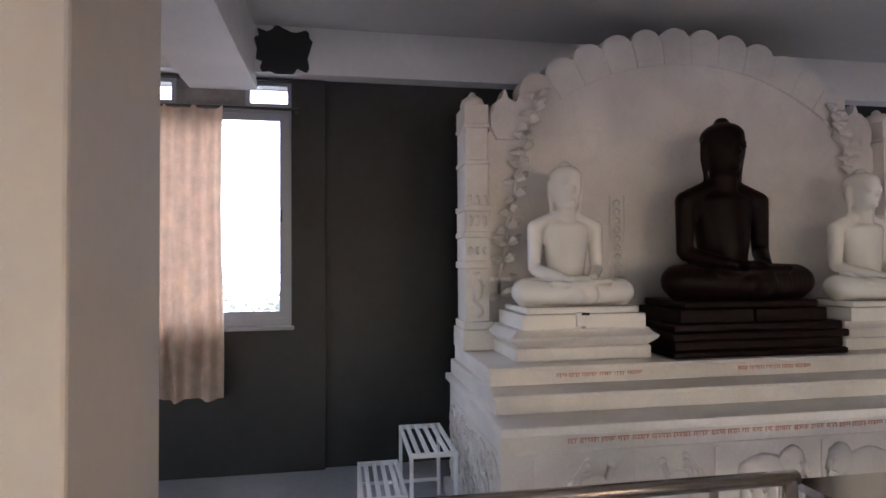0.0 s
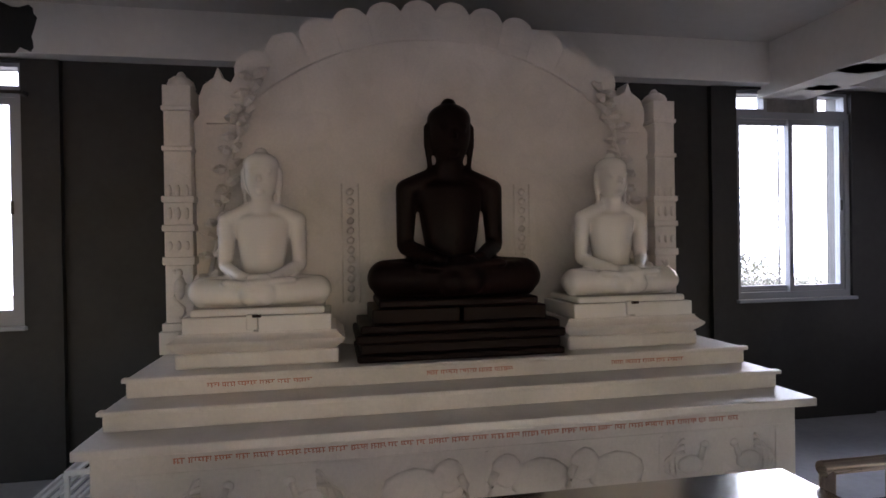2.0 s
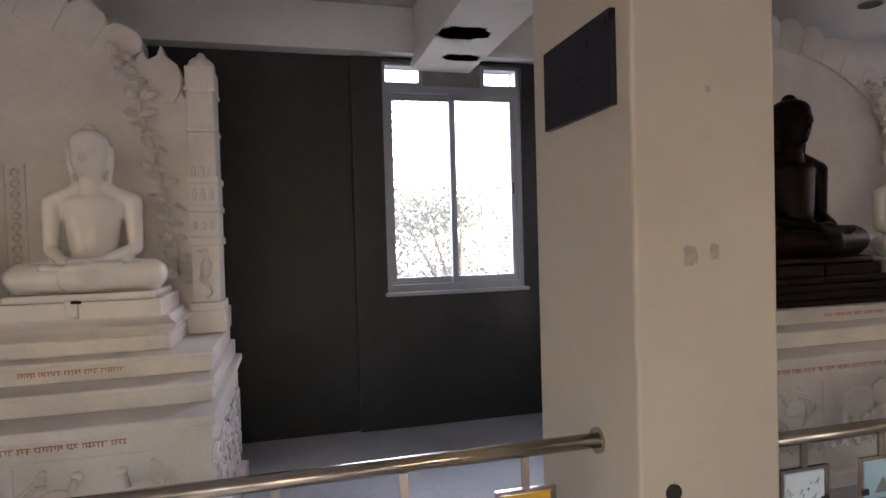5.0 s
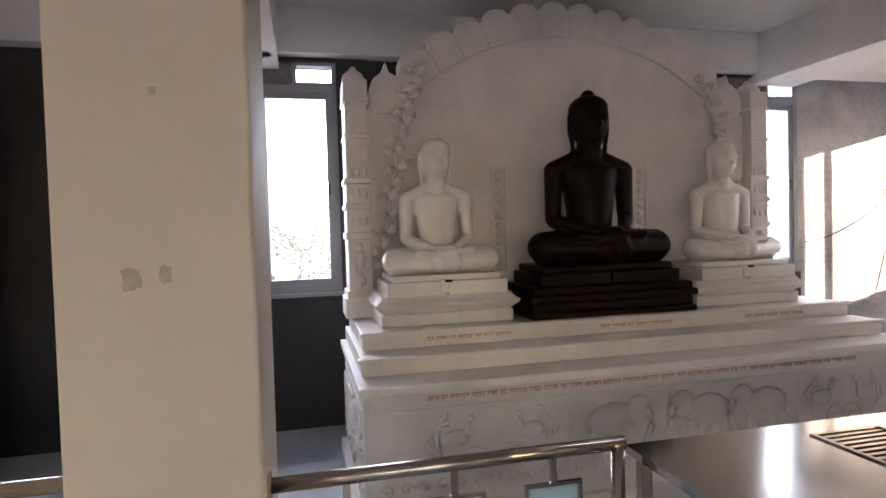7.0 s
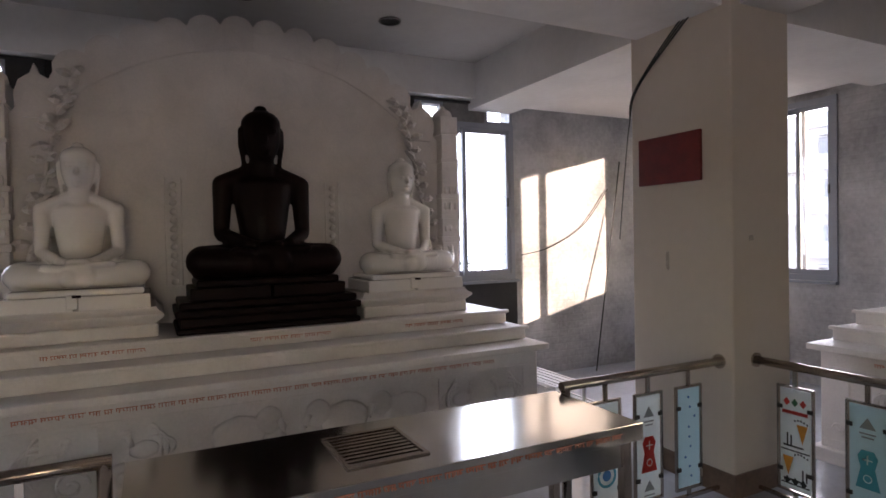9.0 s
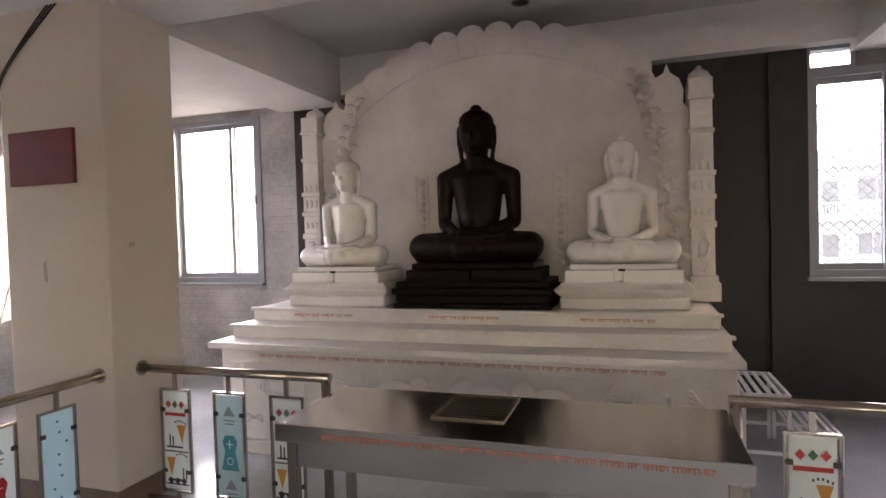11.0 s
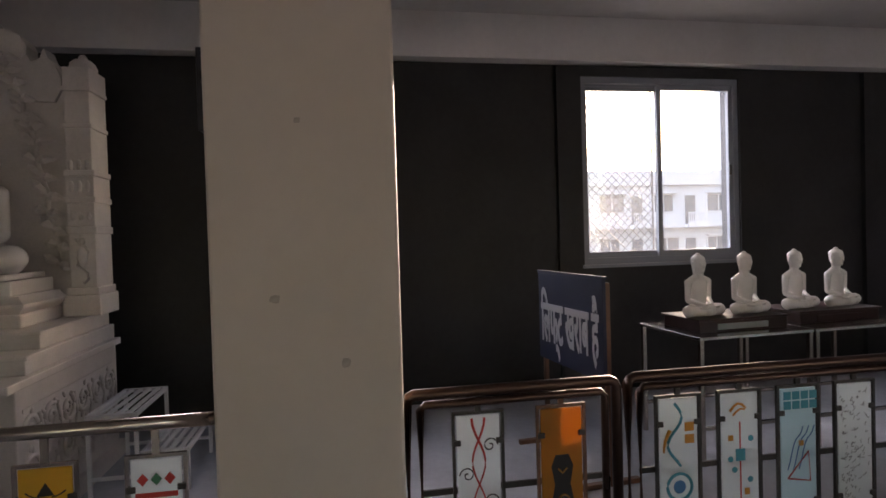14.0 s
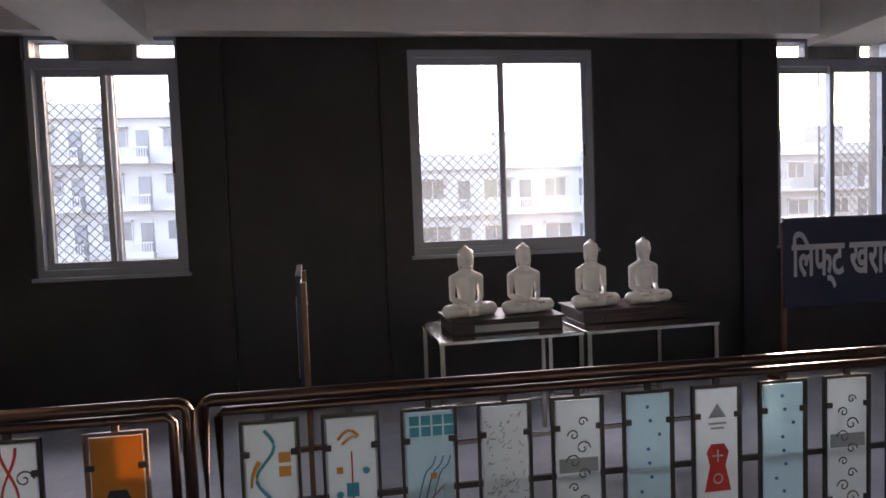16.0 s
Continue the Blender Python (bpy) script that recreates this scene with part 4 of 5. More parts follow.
                tube(bm, [(x, y, z), (x + l * math.cos(a), y - 0.001, z + l * math.sin(a)), (x + l * math.cos(a) + 0.006, y, z + l * math.sin(a) + 0.008)], 0.0015, 4, False)
        else:
            for k in range(9):
                zz = z1 - 0.09 - 0.055 * k
                tube(bm, spiral(0.02 * (-1) ** k, zz, 0.022 + 0.012 * math.sin(k * 0.6) ** 2, 1.2, y, 12, (-1) ** k), 0.003, 4)
        put(bm, M_RUST if kind == "etched" else M_PBLACK)
        if kind == "scroll":
            put(boxes((-w * 0.45, w * 0.45, y - 0.001, y + 0.0002, z1 - 0.30, z1 - 0.24)), M_PGREY)
    elif kind == "dots":
        rng = random.Random(11)
        bm = bmesh.new()
        for k in range(9):
            disc(bm, rng.uniform(-0.3, 0.3) * w, z1 - 0.05 - k * 0.06, 0.008, y - 0.002, y, 8)
        put(bm, M_PBLUE)
    elif kind in ("seal_red", "seal_blue"):
        bm = bmesh.new()
        for q in (z1 - 0.12, z0 + 0.04):
            prism(bm, [(-0.04, q), (0.04, q), (0.0, q + 0.06)], y - 0.002, y)
            box(bm, -0.04, 0.04, y - 0.002, y, q - 0.03, q - 0.022)
            box(bm, -0.03, 0.03, y - 0.002, y, q - 0.05, q - 0.042)
        put(bm, M_PGREY)
        bm = bmesh.new()
        prism(bm, [(-0.05, z1 - 0.27), (-0.03, z1 - 0.235), (0.03, z1 - 0.235), (0.05, z1 - 0.27), (0.035, z1 - 0.33), (0.06, z1 - 0.44), (-0.06, z1 - 0.44), (-0.035, z1 - 0.33)], y - 0.002, y)
        put(bm, M_PRED if kind == "seal_red" else M_PTEAL)
        bm = boxes((-0.003, 0.003, y - 0.004, y - 0.002, z1 - 0.31, z1 - 0.26), (-0.024, 0.024, y - 0.004, y - 0.002, z1 - 0.288, z1 - 0.282))
        tube(bm, [(0.02 * math.cos(a), y - 0.003, z1 - 0.385 + 0.02 * math.sin(a)) for a in (2 * math.pi * k / 12 for k in range(13))], 0.003, 4)
        put(bm, M_PANELWHITE)

SHEETS = {"pot": M_PANELYELLOW, "amber": M_PANELORANGE, "dots": M_PANELBLUE, "seal_blue": M_PANELBLUE, "teal_grid": M_PANELBLUE, "flower": M_PANELBLUE}

CLIP = as_mesh("clip", boxes((-0.016, 0.016, -0.013, 0.012, -0.012, 0.012), bevel=0.003), M_BLACKMETAL)

def hung_panel(rail, x, kind, w, z0, z1, ztop, frame_m):
    f = part("panel_frame", boxes((x - w / 2, x - w / 2 + 0.012, -0.008, 0.008, z0, z1), (x + w / 2 - 0.012, x + w / 2, -0.008, 0.008, z0, z1), (x - w / 2 + 0.012, x + w / 2 - 0.012, -0.008, 0.008, z0, z0 + 0.012), (x - w / 2 + 0.012, x + w / 2 - 0.012, -0.008, 0.008, z1 - 0.012, z1), (x - 0.013, x + 0.013, -0.006, 0.006, z1, ztop), (x - 0.013, x + 0.013, -0.006, 0.006, 0.055, z0)), frame_m, rail)
    sheet = part("panel", boxes((-w / 2 + 0.02, w / 2 - 0.02, -0.005, 0.005, z0 + 0.018, z1 - 0.018), bevel=0.0015), SHEETS.get(kind, M_PANELWHITE), rail, {"pot": "yellow painted glass panel", "amber": "amber painted glass panel"}.get(kind, "pale glass panel with painted motif"))
    sheet.location = (x, 0, 0)
    motif(kind, sheet, w - 0.04, z0 + 0.02, z1 - 0.02, -0.005)
    for s in (-1, 1):
        for zz in (z1 - 0.13, z0 + 0.13):
            c = new("clip", CLIP)
            c.parent = rail
            c.location = (x + s * (w / 2 - 0.02), 0, zz)

def railing(m, length, ztop, panels, end_post, frame_m=M_STEEL, w=0.22, flange=True):
    """A steel handrail along local x from 0; panels: (x, kind). end_post: posts at 'a' (start), 'b' (end)."""
    e = thing("railing", "stainless steel railing with hung painted glass panels", "railing", m, "railing sections")
    r = 0.026
    bm = bmesh.new()
    pts = [(0, 0, ztop - r), (length, 0, ztop - r)]
    tube(bm, pts, r, 16)
    part("handrail", bm, M_STEEL, e, "polished round steel handrail")
    for k, x in (("a", r), ("b", length - r)):
        if k in end_post:
            bm = bmesh.new()
            tube(bm, [(x, 0, 0), (x, 0, ztop - r)], r, 16)
            blob(bm, (x, 0, ztop - r), (r, r, r))
            part("post", bm, M_STEEL, e)
            bm = bmesh.new()
            tube(bm, [(x, 0, 0), (x, 0, 0.012)], 0.055, 16)
            part("foot_flange", bm, M_STEEL, e)
        elif flange:
            bm = bmesh.new()
            xx = 0.0 if k == "a" else length
            tube(bm, [(xx, 0, ztop - r), (xx + (0.012 if k == "a" else -0.012), 0, ztop - r)], 0.045, 16)
            part("wall_flange", bm, M_STEEL, e)
    part("lower_bar", boxes((0.02, length - 0.02, -0.01, 0.01, 0.035, 0.055)), M_STEEL, e)
    for x, kind in panels:
        hung_panel(e, x, kind, w, 0.09, 0.72 + (ztop - 0.86) * 0.6, ztop - 2 * r + 0.004, frame_m)
    return e
def along_x(x, y): return pose(x, y, 0)
def along_y(x, y): return pose(x, y, 0, 0, 0, -90)
railing(along_x(-0.42, 2.25), 2.22, 0.90, [(0.3, "diamonds"), (0.72, "seal_red"), (1.12, "diamonds"), (1.52, "pot"), (1.9, "diamonds")], "b")
railing(along_x(3.78, 2.2), 2.23, 0.905, [(0.29, "dots"), (0.70, "diamonds_low"), (1.13, "seal_blue"), (1.53, "diamonds"), (1.95, "pot")], "a")
railing(along_x(6.545, 2.1), 1.275, 0.86, [(0.25, "etched"), (0.62, "seal_blue"), (0.99, "dots")], "b")
railing(along_x(9.9, 2.1), 1.23, 0.86, [(0.3, "teal_wave"), (0.62, "seal_red"), (0.95, "dots")], "a")
railing(along_y(11.335, 2.0), 1.31, 0.865, [(0.25, "diamonds"), (0.64, "seal_blue"), (1.03, "diamonds")], "b")
railing(along_y(11.335, -1.29), 1.33, 0.865, [(0.32, "diamonds"), (0.71, "pot"), (1.09, "diamonds")], "a")

def framed_railing(m, length, ztop, panels):
    """Railing section in a closed double tube frame."""
    e = thing("railing", "brownish steel railing in a double tube frame with painted panels", "railing", m, "railing sections")
    r = 0.024
    bm = bmesh.new()
    tube(bm, [(0, 0, 0), (0, 0, ztop - 0.05), (0.012, 0, ztop - 0.034), (0.03, 0, ztop - r), (length - 0.03, 0, ztop - r), (length - 0.012, 0, ztop - 0.034), (length, 0, ztop - 0.05), (length, 0, 0)], r, 14)
    part("outer_frame", bm, M_BROWNSTEEL, e)
    bm = bmesh.new()
    tube(bm, [(0.055, 0, 0.05), (0.055, 0, ztop - 0.09), (0.075, 0, ztop - 0.07), (length - 0.075, 0, ztop - 0.07), (length - 0.055, 0, ztop - 0.09), (length - 0.055, 0, 0.05)], 0.018, 12)
    part("inner_frame", bm, M_BROWNSTEEL, e)
    part("lower_bar", boxes((0.06, length - 0.06, -0.01, 0.01, 0.035, 0.055)), M_BROWNSTEEL, e)
    part("cross_bar", boxes((0.06, length - 0.06, 0.012, 0.024, 0.42, 0.445)), M_BLACKMETAL, e)
    for x, kind in panels:
        hung_panel(e, x, kind, 0.225, 0.09, 0.77, ztop - 0.086, M_BLACKMETAL if kind != "amber" else M_WOOD)
    return e
framed_railing(along_y(11.38, -3.34), 0.93, 0.88, [(0.30, "swirl_red"), (0.67, "amber")])
D2 = ["teal_wave", "teal_square", "teal_grid", "etched", "scroll", "dots", "seal_red", "dots", "scroll", "teal_grid", "etched", "seal_red", "dots", "teal_wave", "etched"]
framed_railing(along_y(11.38, -4.325), 4.85, 0.885, [(0.24 + 0.3075 * i, k) for i, k in enumerate(D2)])

# ---- steel offering tables ----
def offering_table(m, length, depth, z, g0, g1, h0, h1, seed):
    """Sheet-steel table: local x along its front from 0, y from the front edge; grate from (g0, h0) to (g1, h1)."""
    e = thing("offering_table", "stainless steel offering table with a drain grate", "table", m, "steel offering tables")
    part("tabletop", boxes((0, g0, 0, depth, z - 0.03, z), (g1, length, 0, depth, z - 0.03, z), (g0, g1, 0, h0, z - 0.03, z), (g0, g1, h1, depth, z - 0.03, z)), M_SHEET, e, "polished steel sheet top")
    part("front_edge", boxes((-0.004, length + 0.004, -0.012, 0.0, z - 0.075, z + 0.003), bevel=0.003), M_SHEET, e)
    bm = bmesh.new()
    lettering(bm, length * 0.12, length * 0.95, z - 0.05, 0.022, -0.0135, random.Random(seed))
    tagged(part("inscription", bm, M_RED, e, "worn red lettering along the edge"), kind="stuff")
    part("tray", boxes((g0, g1, h0, h1, z - 0.09, z - 0.08), (g0 - 0.008, g0, h0, h1, z - 0.09, z - 0.03), (g1, g1 + 0.008, h0, h1, z - 0.09, z - 0.03)), M_HOLE, e, "dark drain tray")
    g = part("grate_frame", boxes((g0, g1, h0, h0 + 0.018, z - 0.02, z + 0.008), (g0, g1, h1 - 0.018, h1, z - 0.02, z + 0.008), (g0, g0 + 0.018, h0 + 0.018, h1 - 0.018, z - 0.02, z + 0.008), (g1 - 0.018, g1, h0 + 0.018, h1 - 0.018, z - 0.02, z + 0.008), bevel=0.002), M_STEEL, e)
    n = 9
    for k in range(n):
        v = h0 + 0.018 + (h1 - h0 - 0.036) * (k + 0.5) / n
        part("grate_bar", boxes((g0 + 0.018, g1 - 0.018, v - 0.009, v + 0.009, z - 0.015, z + 0.002)), M_STEEL, g)
    for x in (0.05, length - 0.05):
        for y in (0.05, depth - 0.05):
            part("leg", boxes((x - 0.022, x + 0.022, y - 0.022, y + 0.022, 0, z - 0.03), bevel=0.003), M_STEEL, e)
    part("apron", boxes((0.07, length - 0.07, 0.04, 0.055, z - 0.2, z - 0.03)), M_SHEET, e)
    part("shelf", boxes((0.07, length - 0.07, 0.06, depth - 0.06, 0.14, 0.155)), M_SHEET, e)
    return e
offering_table(along_x(1.86, 1.72), 1.88, 0.62, 0.83, 0.72, 1.05, 0.12, 0.5, 21)
offering_table(along_x(7.86, 1.54), 2.04, 0.62, 0.80, 0.725, 1.06, 0.12, 0.49, 22)
offering_table(along_y(10.70, 0.60), 1.88, 0.63, 0.80, 0.64, 0.97, 0.22, 0.6, 23)

# ---- slatted step stools beside the altars ----
def step_stool(m, flip):
    e = thing("step_stool", "white painted metal two-step stool with slatted treads", "stool", m, "step stools")
    for (x0, x1, z) in ((0.0, 0.29, 0.5), (0.3, 0.58, 0.26)):
        a, b = (x0, x1) if not flip else (-x1, -x0)
        part("tread_frame", boxes((a, b, 0, 0.025, z - 0.025, z), (a, b, 0.635, 0.66, z - 0.025, z), (a, a + 0.02, 0.025, 0.635, z - 0.025, z), (b - 0.02, b, 0.025, 0.635, z - 0.025, z)), M_WHITEPAINT, e)
        for k in range(4):
            c = a + (b - a) * (k + 1) / 5
            part("slat", boxes((c - 0.014, c + 0.014, 0.025, 0.635, z - 0.016, z - 0.002), bevel=0.003), M_WHITEPAINT, e)
        for x in (a + 0.011, b - 0.011):
            for y in (0.011, 0.649):
                part("leg", boxes((x - 0.011, x + 0.011, y - 0.011, y + 0.011, 0, z - 0.025)), M_WHITEPAINT, e)
        for y in (0.011, 0.649):
            part("stretcher", boxes((a + 0.022, b - 0.022, y - 0.008, y + 0.008, 0.1, 0.12)), M_WHITEPAINT, e)
    return e
step_stool(pose(0.915, 3.9, 0), True)
step_stool(pose(10.66, 3.15, 0), False)
step_stool(pose(12.78, -1.56, 0, 0, 0, -90), False)

# ---- plaques on the pillars ----
def plaque(name, bm, material, label):
    tagged(part(name, bm, material), label, "plaque")
plaque("plaque", boxes((5.985, 6.01, 2.03, 2.53, 2.02, 2.33), bevel=0.003), M_PLAQUE_DARK, "dark polished granite plaque fixed to a pillar")
plaque("plaque", boxes((11.22, 11.66, -2.625, -2.60, 1.92, 2.22), bevel=0.003), M_PLAQUE_DARK, "dark polished granite plaque fixed to a pillar")
plaque("plaque", boxes((11.105, 11.13, 2.21, 2.73, 1.975, 2.30), bevel=0.003), M_PLAQUE_RED, "dark red granite plaque fixed to a pillar")
def pillar_mark(x, y, z, m):
    bm = bmesh.new()
    disc(bm, 0, 0, 0.028, -0.006, 0, 14)
    ob = tagged(part("cable_hole", bm, M_HOLE), "round dark cable hole in a painted pillar", "hole")
    ob.matrix_world = pose(x, y, z, 0, 0, m)
pillar_mark(6.13, 1.95, 0.78, 0)

# ---- curtain at the first window ----
def curtain():
    e = thing("curtain", "peach cloth curtain gathered at a window", "curtain")
    bm = bmesh.new()
    nx, nz, grid = 60, 14, {}
    for lay in (0, 1):
        for i in range(nx + 1):
            for k in range(nz + 1):
                u, v = i / nx, k / nz
                x = -1.38 + 0.72 * u + 0.02 * math.sin(v * 5 + u * 7) * (1 - v)
                y = 5.11 + 0.028 * math.sin(u * 42 + 0.6 * math.sin(v * 3)) * (1.1 - 0.35 * v) + 0.012 * math.sin(u * 17 + 1) + 0.004 * lay
                grid[lay, i, k] = bm.verts.new((x, y, 0.62 + 0.015 * math.sin(u * 20) + 2.22 * v))
    for lay in (0, 1):
        for i in range(nx):
            for k in range(nz):
                q = [grid[lay, i, k], grid[lay, i + 1, k], grid[lay, i + 1, k + 1], grid[lay, i, k + 1]]
                bm.faces.new(q if lay == 0 else q[::-1]).smooth = True
    part("cloth", bm, M_CURTAIN, e)
    bm = bmesh.new()
    tube(bm, [(-1.5, 5.115, 2.85), (-0.1, 5.115, 2.85)], 0.012, 10)
    part("curtain_rod", bm, M_BLACKMETAL, e)
    for x in (-1.48, -0.12):
        part("bracket", boxes((x - 0.012, x + 0.012, 5.115, 5.21, 2.838, 2.862)), M_BLACKMETAL, e)
curtain()

# ---- notice boards ----
def notice_board(m, w, z0, z1):
    """A board on two wooden legs, lettered on its -y face; local x from 0."""
    e = thing("notice_board", "dark blue notice board with white Hindi lettering", "sign", m, "notice boards")
    part("board", boxes((0, w, -0.012, 0.012, z0, z1), bevel=0.003), M_SIGN, e)
    part("top_batten", boxes((-0.005, w + 0.005, -0.016, 0.016, z1, z1 + 0.018)), M_SIGN, e)
    for x in (0.02, w - 0.02):
        part("leg", boxes((x - 0.018, x + 0.018, 0.012, 0.04, 0, z1 - 0.02), bevel=0.003), M_WOOD, e)
        part("foot", boxes((x - 0.02, x + 0.02, -0.2, 0.22, 0, 0.03), bevel=0.003), M_WOOD, e)
    cu = bpy.data.curves.new("lettering", "FONT")
    cu.body = "िलफ्ट खराब है"
    cu.extrude, cu.size, cu.offset = 0.002, 0.27, 0.006
    ob = new("lettering", cu)
    bpy.context.view_layer.update()
    me = bpy.data.meshes.new_from_object(ob.evaluated_get(bpy.context.evaluated_depsgraph_get()))
    bpy.data.objects.remove(ob)
    me.materials.clear()
    me.materials.append(M_LETTER)
    xs, ys = [v.co.x for v in me.vertices], [v.co.y for v in me.vertices]
    sx = w * 0.9 / (max(xs) - min(xs))
    t = new("lettering", me)
    t.parent = e
    t.matrix_basis = Matrix.Translation((w * 0.05 - min(xs) * sx, -0.0145, z1 - 0.1 - max(ys) * 1.5)) @ pose(0, 0, 0, 90) @ Matrix.Diagonal((sx, 1.5, 1, 1))
    t["label"] = "white hand-painted lettering"
    return e
notice_board(pose(13.05, -4.52, 0, 0, 0, 185.7), 0.87, 0.62, 1.23)
notice_board(pose(13.6, -8.44, 0, 0, 0, -90), 1.3, 0.66, 1.40)

# ---- small statues on low boards over frame tables ----
def frame_table(m, length, depth, z):
    e = thing("frame_table", "narrow steel frame table with a pale sheet top", "table", m, "frame tables")
    part("tabletop", boxes((0, length, 0, depth, z - 0.02, z), bevel=0.003), M_SHEET, e)
    for x in (0.02, length - 0.02):
        for y in (0.02, depth - 0.02):
            part("leg", boxes((x - 0.014, x + 0.014, y - 0.014, y + 0.014, 0, z - 0.02)), M_STEEL, e)
    part("rail", boxes((0.034, length - 0.034, 0.012, 0.028, 0.2, 0.225)), M_STEEL, e)
    part("rail", boxes((0.034, length - 0.034, depth - 0.028, depth - 0.012, 0.2, 0.225)), M_STEEL, e)
TAB = pose(12.38, -5.35, 0, 0, 0, -87)
for k in range(2):
    frame_table(TAB @ pose(0.90 * k, 0, 0), 0.885, 0.70, 0.81)
    b = thing("statue_board", "dark maroon wooden stand on a steel table", "stand", TAB @ pose(0.87 * k + 0.11, 0.15 + 0.06 * k, 0.81, 0, 0, 0), "statue stands")
    part("stand_body", boxes((0, 0.70, 0, 0.40, 0, 0.075), bevel=0.006), M_MAROON, b)
    part("stand_lip", boxes((-0.015, 0.715, -0.015, 0.415, 0.075, 0.09), bevel=0.004), M_MAROON, b)
    part("front_strip", boxes((0.14, 0.54, -0.006, 0.0, 0.015, 0.055)), M_PANELWHITE if k == 0 else M_MAROON, b)
    for q in range(2):
        statue(STATUE_WHITE, TAB @ pose(0.87 * k + 0.25 + 0.38 * q, 0.33 + 0.06 * k, 0.897, 0, 0, 10), (0.46, 0.46, 0.475), "small white marble statue seated cross-legged on a wooden stand", "small table statues")

# ---- cables, pole, ceiling holes, stains ----
def cable(name, pts, r, label, category="cable"):
    bm = bmesh.new()
    fine = []
    P = [Vector(p) for p in pts]
    for i in range(len(P) - 1):
        p0, p1, p2, p3 = P[max(i - 1, 0)], P[i], P[i + 1], P[min(i + 2, len(P) - 1)]
        for k in range(6):
            t = k / 6
            fine.append(0.5 * (2 * p1 + (p2 - p0) * t + (2 * p0 - 5 * p1 + 4 * p2 - p3) * t * t + (3 * p1 - p0 - 3 * p2 + p3) * t ** 3))
    fine.append(P[-1])
    tube(bm, fine, r, 7)
    tagged(part(name, bm, M_CABLE), label, category)
for k in range(3):
    o = 0.02 * k
    cable("cable", [(10.98 - o, 1.62, 3.49), (11.09 - o * 0.3, 1.98, 3.22), (11.112, 2.34 + o, 3.0 + 0.01 * k), (11.115, 2.74 + o * 0.5, 2.68), (11.118, 2.825, 2.45 + 0.03 * k)] + ([(11.10, 2.86, 2.1), (11.08, 2.9, 1.6)] if k == 0 else []), 0.005, "black cables bundled down a pillar")
cable("cable", [(11.1, 2.3, 3.1), (10.4, 2.05, 3.12), (9.6, 1.9, 3.2), (8.6, 1.8, 3.36), (7.9, 1.75, 3.49)], 0.006, "thin black wire drooping under the ceiling")
cable("cable", [(11.12, 2.25, 3.14), (11.2, 1.6, 3.1), (11.22, 0.8, 3.14), (11.2, -0.3, 3.28), (11.2, -1.2, 3.49)], 0.006, "thin black wire drooping under the ceiling")
cable("cable", [(13.1, 5.24, 2.2), (12.7, 5.24, 1.75), (12.2, 5.24, 1.5), (11.8, 5.24, 1.42)], 0.006, "thin dark wire slack against a wall")
bm = bmesh.new()
tube(bm, [(12.72, 5.05, 0.0), (13.30, 5.235, 2.55)], 0.007, 8)
tagged(part("pole", bm, M_CABLE), "thin dark pole leaning in a corner", "pole")
def ceiling_hole(x, y, r):
    e = thing("downlight", "empty round downlight hole in the ceiling", "light", pose(x, y, CEIL), "ceiling downlights")
    # Flat disc under the ceiling, coloured as dark as the shaded hole
    bm = bmesh.new()
    tube(bm, [(0, 0, -0.006), (0, 0, 0.0)], r, 24)
    part("shade_disc", bm, M_HOLE, e)
    bm = bmesh.new()
    tube(bm, [(r * math.cos(a), r * math.sin(a), -0.006) for a in (2 * math.pi * k / 24 for k in range(25))], 0.008, 6, False)
    part("rim", bm, M_SOOT, e)
for x, y, r in ((9.85, 4.3, 0.09), (8.65, 4.25, 0.08), (7.35, 4.2, 0.09), (13.3, -0.55, 0.07), (13.35, -0.05, 0.07), (12.9, -0.9, 0.06)):
    ceiling_hole(x, y, r)
def stain(name, cx, cy, m, rx, rz, seed, material, label):
    """A ragged patch of lost plaster a few millimetres thick."""
    rng = random.Random(seed)
    bm = bmesh.new()
    pts = []
    for k in range(26):
        a = 2 * math.pi * k / 26
        q = rng.uniform(0.72, 1.05)
        c, s = math.cos(a), math.sin(a)
        pts.append((rx * q * math.copysign(abs(c) ** 0.6, c), rz * q * math.copysign(abs(s) ** 0.6, s)))
    prism(bm, pts, -0.006, 0.0)
    ob = tagged(part(name, bm, material), label, "stain", kind="structure")
    ob.matrix_world = m
stain("stain_1", 0, 0, pose(-0.2, NW - 0.16, 3.31), 0.24, 0.2, 3, M_HOLE, "black gap in the beam plaster beside a window")
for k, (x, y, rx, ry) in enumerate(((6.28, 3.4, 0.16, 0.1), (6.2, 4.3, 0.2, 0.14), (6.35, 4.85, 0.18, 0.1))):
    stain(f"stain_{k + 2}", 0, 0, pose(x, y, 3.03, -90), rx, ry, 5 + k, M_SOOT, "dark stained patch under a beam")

for k, (x, y, z, rz, rx, rr) in enumerate(((6.21, 1.95, 1.53, 0, 0.03, 0.035), (6.30, 1.95, 1.54, 0, 0.02, 0.03), (6.285, 1.95, 2.06, 0, 0.012, 0.012), (11.13, 2.50, 1.45, -90, 0.016, 0.07), (11.18, -2.85, 1.30, -90, 0.02, 0.016), (11.18, -3.1, 1.05, -90, 0.018, 0.02), (11.18, -2.95, 1.95, -90, 0.012, 0.012), (11.3, 2.0, 1.6, 0, 0.025, 0.02))):
    stain(f"scuff_{k + 1}", 0, 0, pose(x, y, z, 0, 0, rz) @ Matrix.Diagonal((1, 0.2, 1, 1)), rx, rr, 30 + k, M_SCUFF, "faint grey scuff on pillar paint")

